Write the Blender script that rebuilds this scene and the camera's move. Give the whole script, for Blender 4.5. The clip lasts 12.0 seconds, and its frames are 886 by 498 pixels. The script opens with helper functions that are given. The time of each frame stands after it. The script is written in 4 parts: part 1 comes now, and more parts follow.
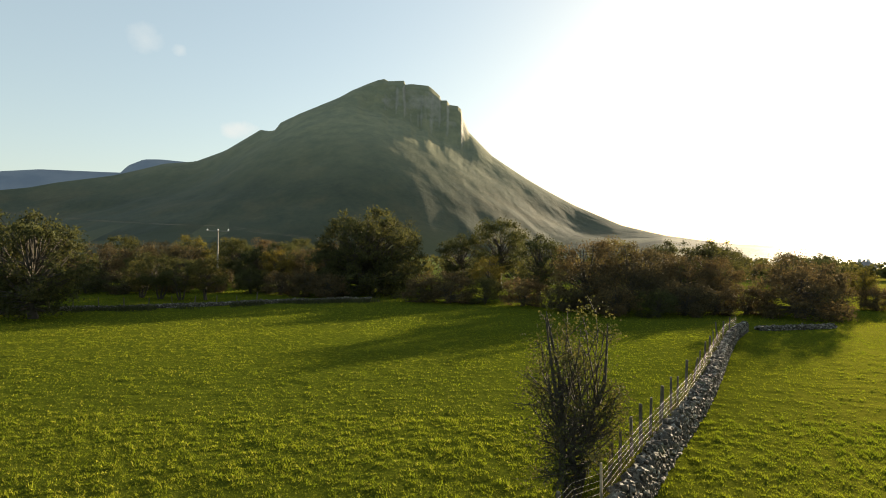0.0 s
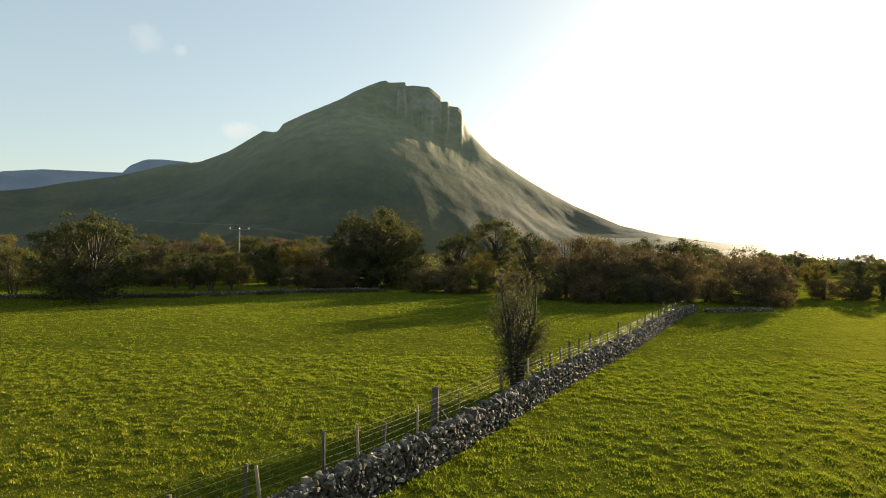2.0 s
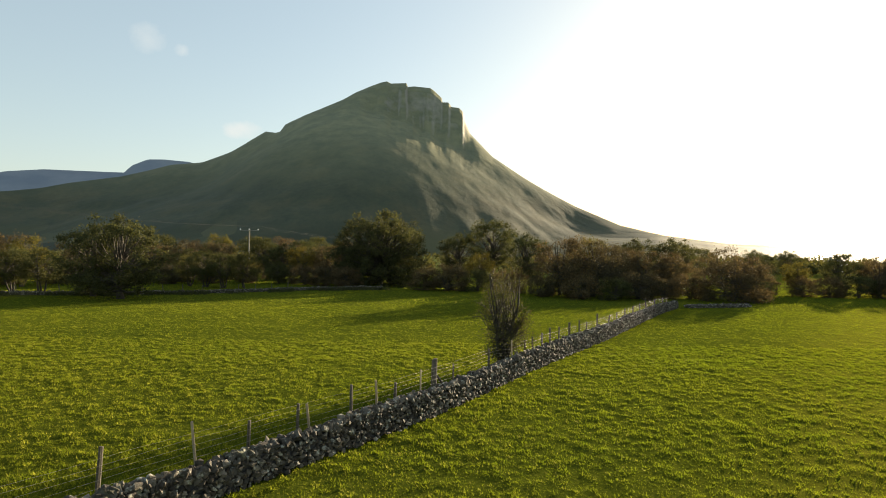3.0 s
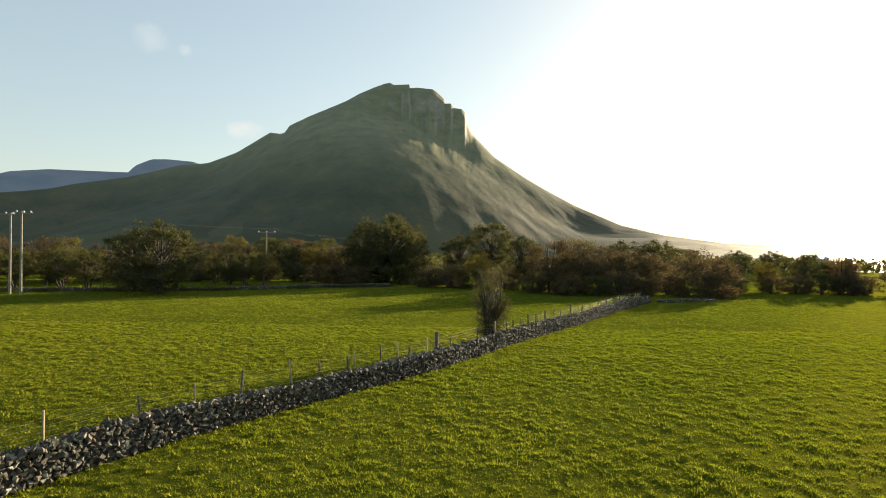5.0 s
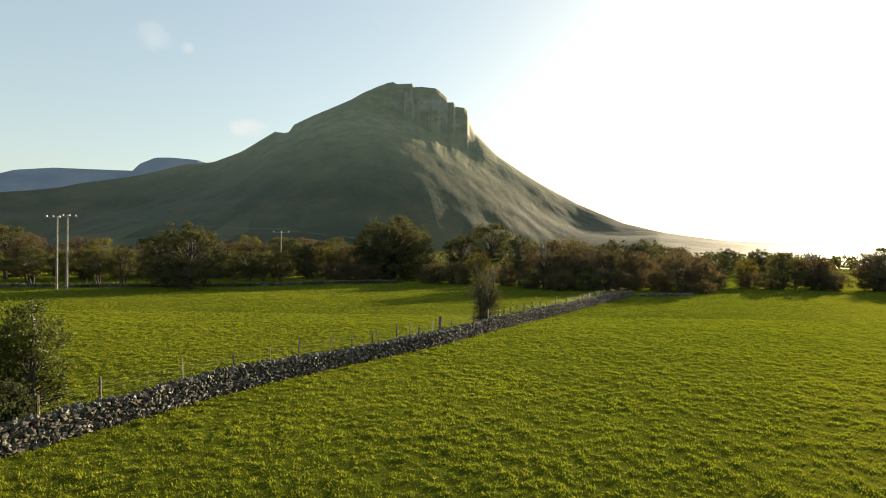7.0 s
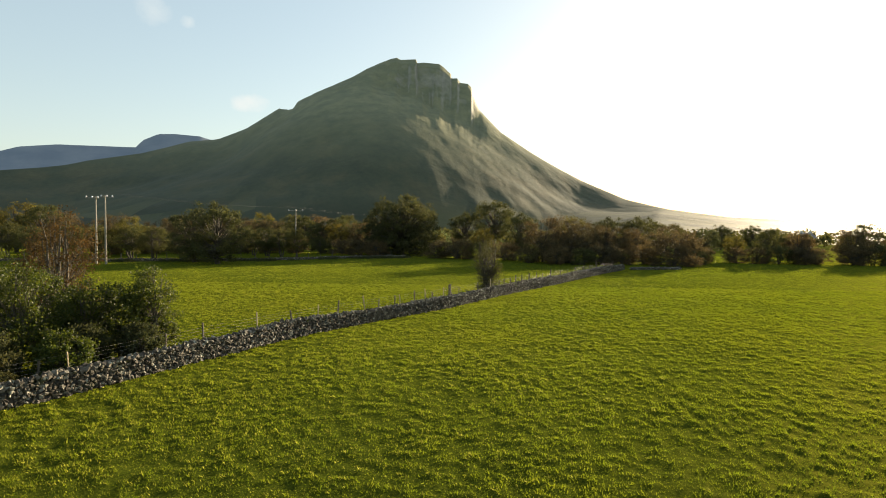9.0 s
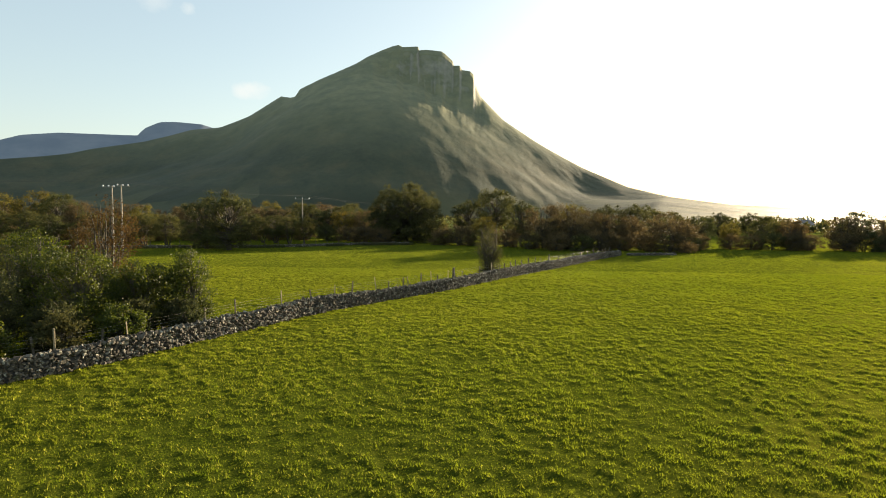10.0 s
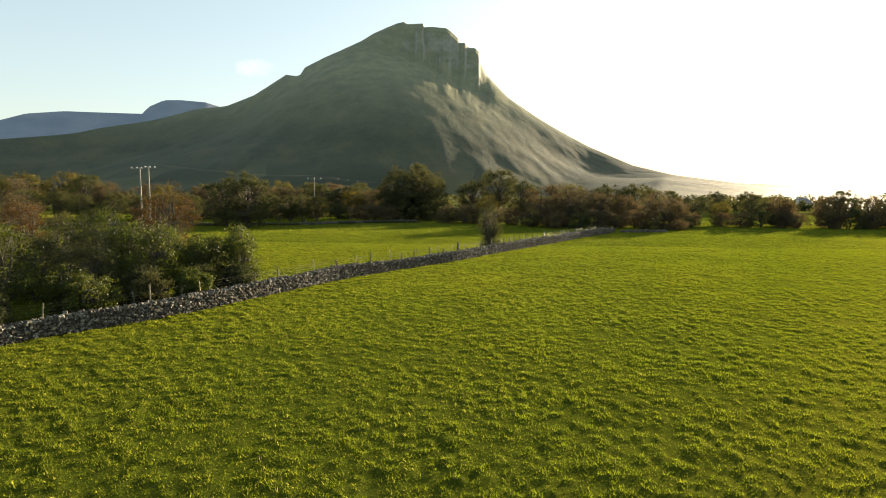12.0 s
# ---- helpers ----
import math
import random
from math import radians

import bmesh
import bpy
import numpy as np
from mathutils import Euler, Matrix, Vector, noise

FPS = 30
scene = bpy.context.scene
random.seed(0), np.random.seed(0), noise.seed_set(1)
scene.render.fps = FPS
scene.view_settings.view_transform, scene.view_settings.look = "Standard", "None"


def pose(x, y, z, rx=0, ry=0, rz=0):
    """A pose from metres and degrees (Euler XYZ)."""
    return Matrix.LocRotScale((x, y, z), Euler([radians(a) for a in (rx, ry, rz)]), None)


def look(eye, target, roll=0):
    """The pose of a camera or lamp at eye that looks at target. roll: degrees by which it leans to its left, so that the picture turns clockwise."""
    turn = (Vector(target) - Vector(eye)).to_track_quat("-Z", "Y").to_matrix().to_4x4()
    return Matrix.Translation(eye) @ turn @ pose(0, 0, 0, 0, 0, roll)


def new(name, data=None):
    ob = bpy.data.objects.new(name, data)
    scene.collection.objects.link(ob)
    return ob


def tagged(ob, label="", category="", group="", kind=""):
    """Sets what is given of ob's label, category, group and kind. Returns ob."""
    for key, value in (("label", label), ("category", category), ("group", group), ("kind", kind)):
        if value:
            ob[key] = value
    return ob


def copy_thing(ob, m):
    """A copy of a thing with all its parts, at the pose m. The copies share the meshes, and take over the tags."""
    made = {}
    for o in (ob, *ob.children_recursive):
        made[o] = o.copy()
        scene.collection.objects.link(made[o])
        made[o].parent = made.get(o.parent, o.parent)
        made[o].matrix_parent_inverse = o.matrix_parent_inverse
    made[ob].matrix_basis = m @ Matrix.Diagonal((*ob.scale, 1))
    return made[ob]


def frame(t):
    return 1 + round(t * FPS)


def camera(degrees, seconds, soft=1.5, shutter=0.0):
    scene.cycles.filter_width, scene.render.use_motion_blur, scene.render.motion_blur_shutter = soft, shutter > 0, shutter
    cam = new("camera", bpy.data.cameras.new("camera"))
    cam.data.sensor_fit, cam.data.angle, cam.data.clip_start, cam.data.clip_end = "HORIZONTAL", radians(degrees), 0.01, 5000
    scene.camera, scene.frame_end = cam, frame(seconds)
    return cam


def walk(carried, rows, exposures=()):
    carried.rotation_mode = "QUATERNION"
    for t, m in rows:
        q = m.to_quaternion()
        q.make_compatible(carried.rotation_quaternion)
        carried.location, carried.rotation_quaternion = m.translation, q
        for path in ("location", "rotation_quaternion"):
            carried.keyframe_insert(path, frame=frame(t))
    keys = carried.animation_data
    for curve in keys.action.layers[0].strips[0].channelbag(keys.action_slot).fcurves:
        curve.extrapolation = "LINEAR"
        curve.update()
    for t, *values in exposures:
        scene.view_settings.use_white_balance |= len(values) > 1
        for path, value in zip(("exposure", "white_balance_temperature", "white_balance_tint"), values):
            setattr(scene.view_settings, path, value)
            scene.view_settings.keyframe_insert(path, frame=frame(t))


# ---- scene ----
cam = camera(75.8, 12.0, 1.0)
METRES, EYE, TILT, LEAN, TURN = 52.6, 7.0, 0.0, 0.0, 0.0
ROWS = [
    (0.0, 0.0, 0.0, 0.0, -0.0, 0.02, -0.73),
    (0.5, 0.0009, -0.0497, -0.0045, 0.03, 0.01, -0.7),
    (1.0, 0.0014, -0.0998, -0.0082, 0.03, 0.0, -0.71),
    (1.5, 0.0029, -0.1496, -0.0109, 0.05, -0.0, -0.73),
    (2.0, 0.0054, -0.1995, -0.0113, 0.08, 0.01, -0.75),
    (2.5, 0.0079, -0.249, -0.0113, 0.13, 0.01, -0.76),
    (3.0, 0.0084, -0.2976, -0.0105, 0.19, -0.0, -0.77),
    (5.0, 0.0118, -0.4812, -0.0053, 0.44, -0.06, -0.78),
    (5.5, 0.0119, -0.5235, -0.0041, 0.51, -0.07, -0.76),
    (6.0, 0.0125, -0.5646, -0.0024, 0.57, -0.08, -0.75),
    (6.5, 0.0141, -0.6052, -0.0009, 0.66, -0.1, -0.74),
    (7.0, 0.014, -0.6445, 0.0001, 0.74, -0.31, -0.71),
    (9.0, 0.0068, -0.7919, 0.0038, 1.1, -2.68, -0.66),
    (9.5, 0.0057, -0.8272, 0.0044, 1.2, -3.29, -0.62),
    (10.0, 0.0042, -0.8622, 0.0032, 1.31, -3.9, -0.58),
    (10.5, 0.0039, -0.8968, 0.0058, 1.44, -4.5, -0.57),
    (11.0, 0.0054, -0.9315, 0.0065, 1.58, -5.08, -0.55),
    (11.5, 0.0064, -0.9656, 0.0074, 1.71, -5.67, -0.53),
    (12.0, 0.0066, -0.9987, 0.0082, 1.83, -6.07, -0.51),
]
walk(cam, [(t, pose(0, 0, EYE, TILT, LEAN, TURN) @ pose(METRES * x, METRES * y, METRES * z, 90 + pitch, roll, yaw)) for t, x, y, z, yaw, pitch, roll in ROWS],
     exposures=[(0.0, 1.58, 7300, 9), (5.5, 1.58, 7300, 9), (9.5, 1.70, 7300, 9), (12.0, 1.84, 7300, 9)])

# ---- world, sun ----
SUN_AZ, SUN_EL = radians(37.0), radians(10.3)
world = bpy.data.worlds.new("evening_sky")
scene.world = world
world.use_nodes = True
wn, wl = world.node_tree.nodes, world.node_tree.links
wn.clear()
sky = wn.new("ShaderNodeTexSky")
sky.sky_type, sky.sun_disc = "NISHITA", False
sky.sun_elevation, sky.sun_rotation = SUN_EL, SUN_AZ
sky.altitude, sky.air_density, sky.dust_density, sky.ozone_density = 60, 1.0, 1.1, 1.0
SKY_STRENGTH = 0.100
coords = wn.new("ShaderNodeTexCoord")
puff = wn.new("ShaderNodeTexNoise")
puff.inputs["Scale"].default_value, puff.inputs["Detail"].default_value = 26.0, 7.0
puff.inputs["Roughness"].default_value = 0.6
wl.new(coords.outputs["Generated"], puff.inputs["Vector"])


def wmath(op, a, b):
    n = wn.new("ShaderNodeMath")
    n.operation = op
    for i, v in enumerate((a, b)):
        if isinstance(v, (int, float)):
            n.inputs[i].default_value = v
        else:
            wl.new(v, n.inputs[i])
    return n.outputs[0]


def cloud(az, el, wide, tall, thick):
    """The cover of one small cloud, as seen in the direction az, el (degrees)."""
    a, e = radians(az), radians(el)
    away = Vector((math.sin(a) * math.cos(e), math.cos(a) * math.cos(e), math.sin(e)))
    side = Vector((math.cos(a), -math.sin(a), 0))
    up = side.cross(away)
    terms = []
    for axis, size in ((side, wide), (up, tall)):
        d = wn.new("ShaderNodeVectorMath")
        d.operation = "DOT_PRODUCT"
        wl.new(coords.outputs["Generated"], d.inputs[0])
        d.inputs[1].default_value = axis
        off = wmath("DIVIDE", wmath("SUBTRACT", d.outputs["Value"], away.dot(axis)), math.tan(radians(size)))
        terms.append(wmath("MULTIPLY", off, off))
    round_ = wmath("SUBTRACT", 1.0, wmath("ADD", terms[0], terms[1]))
    wisp = wmath("MULTIPLY", wmath("SUBTRACT", puff.outputs["Fac"], 0.45), 2.6)
    raw = wmath("MULTIPLY", wmath("ADD", round_, wisp), thick)
    n = wn.new("ShaderNodeMath")
    n.operation, n.use_clamp = "MAXIMUM", True
    wl.new(raw, n.inputs[0])
    n.inputs[1].default_value = 0.0
    return n.outputs[0]


cover = cloud(-27.8, 17.9, 1.4, 1.3, 0.24)
for spec in ((-25.0, 17.3, 0.7, 0.6, 0.35), (-19.8, 10.9, 1.7, 0.9, 0.6)):
    cover = wmath("MAXIMUM", cover, cloud(*spec))
blend = wn.new("ShaderNodeMix")
blend.data_type = "RGBA"
wl.new(cover, blend.inputs[0])
wl.new(sky.outputs[0], blend.inputs[6])
blend.inputs[7].default_value = (4.4, 4.3, 4.2, 1)
# a thin veil of haze pales the sky, most of all towards the horizon
veil = wn.new("ShaderNodeMix")
veil.data_type = "RGBA"
high = wn.new("ShaderNodeSeparateXYZ")
wl.new(coords.outputs["Generated"], high.inputs[0])
thins = wn.new("ShaderNodeMapRange")
for i, v in enumerate((0.0, 0.75, 0.62, 0.36), 1):
    thins.inputs[i].default_value = v
wl.new(high.outputs["Z"], thins.inputs[0])
wl.new(thins.outputs[0], veil.inputs[0])
wl.new(blend.outputs[2], veil.inputs[6])
veil.inputs[7].default_value = (1.55, 2.0, 2.4, 1)
back = wn.new("ShaderNodeBackground")
back.inputs["Strength"].default_value = SKY_STRENGTH
wl.new(veil.outputs[2], back.inputs["Color"])
wl.new(back.outputs[0], wn.new("ShaderNodeOutputWorld").inputs["Surface"])

sun = new("sun", bpy.data.lights.new("sun", "SUN"))
sun.data.energy, sun.data.angle, sun.data.color = 5.0, radians(1.2), (1.0, 0.86, 0.66)
sun_way = Vector((math.sin(SUN_AZ) * math.cos(SUN_EL), math.cos(SUN_AZ) * math.cos(SUN_EL), math.sin(SUN_EL)))
sun.matrix_world = look(sun_way * 200, (0, 0, 0))


# ---- materials ----
def shade_nodes(name):
    m = bpy.data.materials.new(name)
    m.use_nodes = True
    nt = m.node_tree
    nt.nodes.clear()
    return m, nt.nodes, nt.links


def ramp(nodes, links, fac, stops):
    r = nodes.new("ShaderNodeValToRGB")
    while len(r.color_ramp.elements) < len(stops):
        r.color_ramp.elements.new(0.5)
    for el, (p, c) in zip(r.color_ramp.elements, stops):
        el.position, el.color = p, (*c, 1)
    links.new(fac, r.inputs[0])
    return r.outputs[0]


def tex(nodes, links, scale, detail=5.0, rough=0.55, vec=None, kind="ShaderNodeTexNoise"):
    n = nodes.new(kind)
    n.inputs["Scale"].default_value = scale
    n.inputs["Detail"].default_value = detail
    n.inputs["Roughness"].default_value = rough
    if vec is not None:
        links.new(vec, n.inputs["Vector"])
    return n.outputs["Fac"]


def mixc(nodes, links, fac, a, b, how="MIX"):
    n = nodes.new("ShaderNodeMix")
    n.data_type, n.blend_type = "RGBA", how
    for i, v in ((0, fac), (6, a), (7, b)):
        if isinstance(v, (int, float)):
            n.inputs[i].default_value = v
        elif isinstance(v, tuple):
            n.inputs[i].default_value = (*v, 1)
        else:
            links.new(v, n.inputs[i])
    return n.outputs[2]


def position(nodes):
    return nodes.new("ShaderNodeNewGeometry").outputs["Position"]


def finish(m, nodes, links, colour, rough=0.9, bump=None, depth=0.02, spec=0.3, thin=0.0, thin_colour=None, wax=0.0, wax_colour=(0.5, 0.5, 0.1)):
    p = nodes.new("ShaderNodeBsdfPrincipled")
    links.new(colour, p.inputs["Base Color"])
    p.inputs["Roughness"].default_value = rough
    p.inputs["Specular IOR Level"].default_value = spec
    if bump is not None:
        b = nodes.new("ShaderNodeBump")
        b.inputs["Distance"].default_value = depth
        links.new(bump, b.inputs["Height"])
        links.new(b.outputs[0], p.inputs["Normal"])
    shader = p.outputs[0]
    if thin:
        tr = nodes.new("ShaderNodeBsdfTranslucent")
        links.new(thin_colour if thin_colour is not None else colour, tr.inputs["Color"])
        mx = nodes.new("ShaderNodeMixShader")
        mx.inputs[0].default_value = thin
        links.new(shader, mx.inputs[1])
        links.new(tr.outputs[0], mx.inputs[2])
        shader = mx.outputs[0]
    if wax:
        g = nodes.new("ShaderNodeBsdfGlossy")
        g.inputs["Color"].default_value, g.inputs["Roughness"].default_value = (*wax_colour, 1), 0.6
        mx = nodes.new("ShaderNodeMixShader")
        mx.inputs[0].default_value = wax
        links.new(shader, mx.inputs[1])
        links.new(g.outputs[0], mx.inputs[2])
        shader = mx.outputs[0]
    links.new(shader, nodes.new("ShaderNodeOutputMaterial").inputs["Surface"])
    return m


def grass_blade_material():
    m, n, l = shade_nodes("pasture_grass_blades")
    pos = position(n)
    broad = ramp(n, l, tex(n, l, 0.07, 4, 0.6, pos), [(0.35, (0.074, 0.114, 0.010)), (0.65, (0.124, 0.146, 0.014))])
    fine = ramp(n, l, tex(n, l, 2.2, 4, 0.65, pos), [(0.30, (0.058, 0.092, 0.009)), (0.52, (0.112, 0.142, 0.013)), (0.74, (0.176, 0.180, 0.028))])
    each = ramp(n, l, n.new("ShaderNodeNewGeometry").outputs["Random Per Island"], [(0.0, (0.68, 0.72, 0.70)), (1.0, (1.12, 1.1, 1.05))])
    col = mixc(n, l, 1.0, mixc(n, l, 0.55, broad, fine), each, "MULTIPLY")
    thin = mixc(n, l, 1.0, col, (1.58, 1.50, 1.0), "MULTIPLY")
    return finish(m, n, l, col, 0.6, spec=0.04, thin=0.70, thin_colour=thin, wax=0.20, wax_colour=(0.42, 0.40, 0.05))


def ground_material():
    m, n, l = shade_nodes("pasture_ground")
    pos = position(n)
    a = ramp(n, l, tex(n, l, 0.05, 5, 0.6, pos), [(0.35, (0.062, 0.086, 0.009)), (0.65, (0.100, 0.116, 0.013))])
    b = ramp(n, l, tex(n, l, 10, 7, 0.8, pos), [(0.34, (0.014, 0.024, 0.004)), (0.50, (0.064, 0.084, 0.010)), (0.68, (0.155, 0.160, 0.024))])
    col = mixc(n, l, 0.6, a, b)
    far = ramp(n, l, tex(n, l, 0.004, 3, 0.5, pos), [(0.4, (0.07, 0.10, 0.03)), (0.6, (0.13, 0.14, 0.05))])
    sep = n.new("ShaderNodeSeparateXYZ")
    l.new(pos, sep.inputs[0])
    mr = n.new("ShaderNodeMapRange")
    mr.inputs[1].default_value, mr.inputs[2].default_value = 120, 260
    l.new(sep.outputs["Y"], mr.inputs[0])
    col = mixc(n, l, mr.outputs[0], col, far)
    return finish(m, n, l, col, 0.95, tex(n, l, 11, 8, 0.8, pos), 0.16, 0.0, wax=0.012, wax_colour=(0.40, 0.37, 0.05))


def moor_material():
    m, n, l = shade_nodes("haze_paled_moor")
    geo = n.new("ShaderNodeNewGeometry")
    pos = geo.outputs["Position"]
    # heath, bent grass and rock are greyed and lightened in place of haze
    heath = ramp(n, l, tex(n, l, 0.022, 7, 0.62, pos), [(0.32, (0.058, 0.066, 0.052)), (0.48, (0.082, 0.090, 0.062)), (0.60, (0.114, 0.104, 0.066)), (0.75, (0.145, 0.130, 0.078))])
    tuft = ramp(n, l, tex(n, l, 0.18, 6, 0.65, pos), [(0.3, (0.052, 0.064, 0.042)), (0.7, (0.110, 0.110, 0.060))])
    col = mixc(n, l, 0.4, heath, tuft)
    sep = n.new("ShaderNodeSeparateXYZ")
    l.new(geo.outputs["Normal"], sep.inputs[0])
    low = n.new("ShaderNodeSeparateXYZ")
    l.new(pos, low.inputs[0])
    # paler with height: haze and sunlit upper slopes put into the colour
    haze_lift = n.new("ShaderNodeMapRange")
    haze_lift.inputs[1].default_value, haze_lift.inputs[2].default_value, haze_lift.inputs[4].default_value = 60, 170, 0.85
    l.new(low.outputs["Z"], haze_lift.inputs[0])
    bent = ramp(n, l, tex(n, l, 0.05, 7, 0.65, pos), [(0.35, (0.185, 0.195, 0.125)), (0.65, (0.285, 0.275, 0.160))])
    col = mixc(n, l, haze_lift.outputs[0], col, bent)
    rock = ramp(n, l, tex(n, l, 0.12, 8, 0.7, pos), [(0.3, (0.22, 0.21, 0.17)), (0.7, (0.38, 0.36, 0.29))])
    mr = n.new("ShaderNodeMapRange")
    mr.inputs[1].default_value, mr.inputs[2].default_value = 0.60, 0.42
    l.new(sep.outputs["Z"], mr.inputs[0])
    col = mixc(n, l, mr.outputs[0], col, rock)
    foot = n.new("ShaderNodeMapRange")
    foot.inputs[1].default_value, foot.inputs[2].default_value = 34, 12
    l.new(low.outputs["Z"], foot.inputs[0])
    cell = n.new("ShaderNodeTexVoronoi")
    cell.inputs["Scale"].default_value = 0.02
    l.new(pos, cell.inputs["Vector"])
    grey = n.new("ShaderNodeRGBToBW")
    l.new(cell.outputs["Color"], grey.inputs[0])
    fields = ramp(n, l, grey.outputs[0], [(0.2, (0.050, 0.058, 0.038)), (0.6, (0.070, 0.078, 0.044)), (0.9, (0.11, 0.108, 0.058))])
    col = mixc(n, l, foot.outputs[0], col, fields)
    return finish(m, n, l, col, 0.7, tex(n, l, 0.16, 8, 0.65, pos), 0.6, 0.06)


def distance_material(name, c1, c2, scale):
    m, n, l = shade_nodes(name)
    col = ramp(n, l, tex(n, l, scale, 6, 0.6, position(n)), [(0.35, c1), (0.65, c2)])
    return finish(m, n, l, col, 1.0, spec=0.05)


def stone_material():
    m, n, l = shade_nodes("limestone_fieldstone")
    info = n.new("ShaderNodeObjectInfo")
    geo = n.new("ShaderNodeNewGeometry")
    pick = n.new("ShaderNodeMath")
    pick.operation = "ADD"
    l.new(info.outputs["Random"], pick.inputs[0])
    l.new(geo.outputs["Random Per Island"], pick.inputs[1])
    half = n.new("ShaderNodeMath")
    half.operation = "FRACT"
    l.new(pick.outputs[0], half.inputs[0])
    tone = ramp(n, l, half.outputs[0], [(0.0, (0.060, 0.050, 0.038)), (0.45, (0.100, 0.086, 0.066)), (0.85, (0.150, 0.130, 0.100)), (1.0, (0.28, 0.25, 0.20))])
    pos = geo.outputs["Position"]
    grain = ramp(n, l, tex(n, l, 14, 7, 0.7, pos), [(0.3, (0.45, 0.44, 0.42)), (0.7, (1.0, 1.0, 1.0))])
    col = mixc(n, l, 1.0, tone, grain, "MULTIPLY")
    lichen = ramp(n, l, tex(n, l, 5, 5, 0.6, pos), [(0.56, (0, 0, 0)), (0.66, (1, 1, 1))])
    col = mixc(n, l, lichen, col, (0.36, 0.35, 0.28))
    moss = ramp(n, l, tex(n, l, 1.1, 5, 0.6, pos), [(0.60, (0, 0, 0)), (0.72, (0.8, 0.8, 0.8))])
    col = mixc(n, l, moss, col, (0.08, 0.09, 0.03))
    return finish(m, n, l, col, 0.75, tex(n, l, 30, 6, 0.7, pos), 0.02, 0.2)


def leaf_material(name, dark, mid, light, thin=0.44, tint=(1.15, 1.1, 0.75), rough=0.75, gloss=0.12):
    m, n, l = shade_nodes(name)
    geo = n.new("ShaderNodeNewGeometry")
    info = n.new("ShaderNodeObjectInfo")
    each = ramp(n, l, geo.outputs["Random Per Island"], [(0.0, dark), (0.55, mid), (1.0, light)])
    patch = ramp(n, l, tex(n, l, 0.45, 3, 0.5, geo.outputs["Position"]), [(0.35, (0.75, 0.72, 0.7)), (0.65, (1.15, 1.15, 1.1))])
    col = mixc(n, l, 1.0, each, patch, "MULTIPLY")
    whole = ramp(n, l, info.outputs["Random"], [(0.0, (0.78, 0.86, 0.85)), (1.0, (1.12, 1.06, 0.92))])
    col = mixc(n, l, 1.0, col, whole, "MULTIPLY")
    bright = mixc(n, l, 1.0, col, tint, "MULTIPLY")
    return finish(m, n, l, col, rough, spec=gloss, thin=thin, thin_colour=bright)


def wood_material(name, c1, c2, scale=6.0):
    m, n, l = shade_nodes(name)
    tc = n.new("ShaderNodeTexCoord")
    mp = n.new("ShaderNodeMapping")
    mp.inputs["Scale"].default_value = (6, 6, 0.8)
    l.new(tc.outputs["Object"], mp.inputs["Vector"])
    fac = tex(n, l, scale, 7, 0.65, mp.outputs[0])
    col = ramp(n, l, fac, [(0.3, c1), (0.7, c2)])
    blot = ramp(n, l, tex(n, l, 1.3, 4, 0.6, tc.outputs["Object"]), [(0.35, (0.7, 0.72, 0.68)), (0.65, (1.1, 1.08, 1.05))])
    return finish(m, n, l, mixc(n, l, 1.0, col, blot, "MULTIPLY"), 0.8, fac, 0.02, 0.25)


def metal_material(name, colour, rough):
    m, n, l = shade_nodes(name)
    col = ramp(n, l, tex(n, l, 25, 5, 0.6, position(n)), [(0.3, tuple(c * 0.7 for c in colour)), (0.7, colour)])
    p = finish(m, n, l, col, rough)
    for node in n:
        if node.type == "BSDF_PRINCIPLED":
            node.inputs["Metallic"].default_value = 0.8
    return p


def plain_material(name, colour, rough):
    m, n, l = shade_nodes(name)
    col = ramp(n, l, tex(n, l, 8, 5, 0.6, position(n)), [(0.3, tuple(c * 0.8 for c in colour)), (0.7, colour)])
    return finish(m, n, l, col, rough)


GRASS = grass_blade_material()
GROUND = ground_material()
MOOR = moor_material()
# the blue-grey of distance haze is put into this base colour
HAZED_RIDGE = distance_material("hazed_moor_ridge", (0.20, 0.23, 0.27), (0.25, 0.275, 0.305), 0.006)
STONE = stone_material()
# dark colour that stands in for the shade in the walls' gaps
SHADE_CORE = distance_material("wall_core_shade", (0.05, 0.048, 0.045), (0.09, 0.085, 0.08), 9.0)
BARK = wood_material("tree_bark", (0.035, 0.030, 0.024), (0.085, 0.072, 0.056))
PALE_BARK = wood_material("grey_lichened_bark", (0.05, 0.045, 0.036), (0.12, 0.105, 0.08))
POST = wood_material("weathered_post_wood", (0.06, 0.052, 0.040), (0.16, 0.135, 0.10))
NEW_POST = wood_material("pale_split_post_wood", (0.26, 0.20, 0.13), (0.42, 0.34, 0.23))
POLE = wood_material("utility_pole_wood", (0.20, 0.18, 0.15), (0.36, 0.33, 0.28), 2.0)
WIRE = metal_material("galvanised_wire", (0.45, 0.42, 0.38), 0.5)
CABLE = metal_material("aged_cable", (0.10, 0.10, 0.10), 0.7)
PORCELAIN = plain_material("insulator_porcelain", (0.75, 0.74, 0.72), 0.25)
RENDERED = plain_material("house_render", (0.78, 0.76, 0.72), 0.8)
SLATE = plain_material("house_slate", (0.12, 0.12, 0.13), 0.6)
STRAW = leaf_material("dry_long_grass", (0.05, 0.056, 0.016), (0.085, 0.088, 0.028), (0.14, 0.13, 0.05), 0.35)
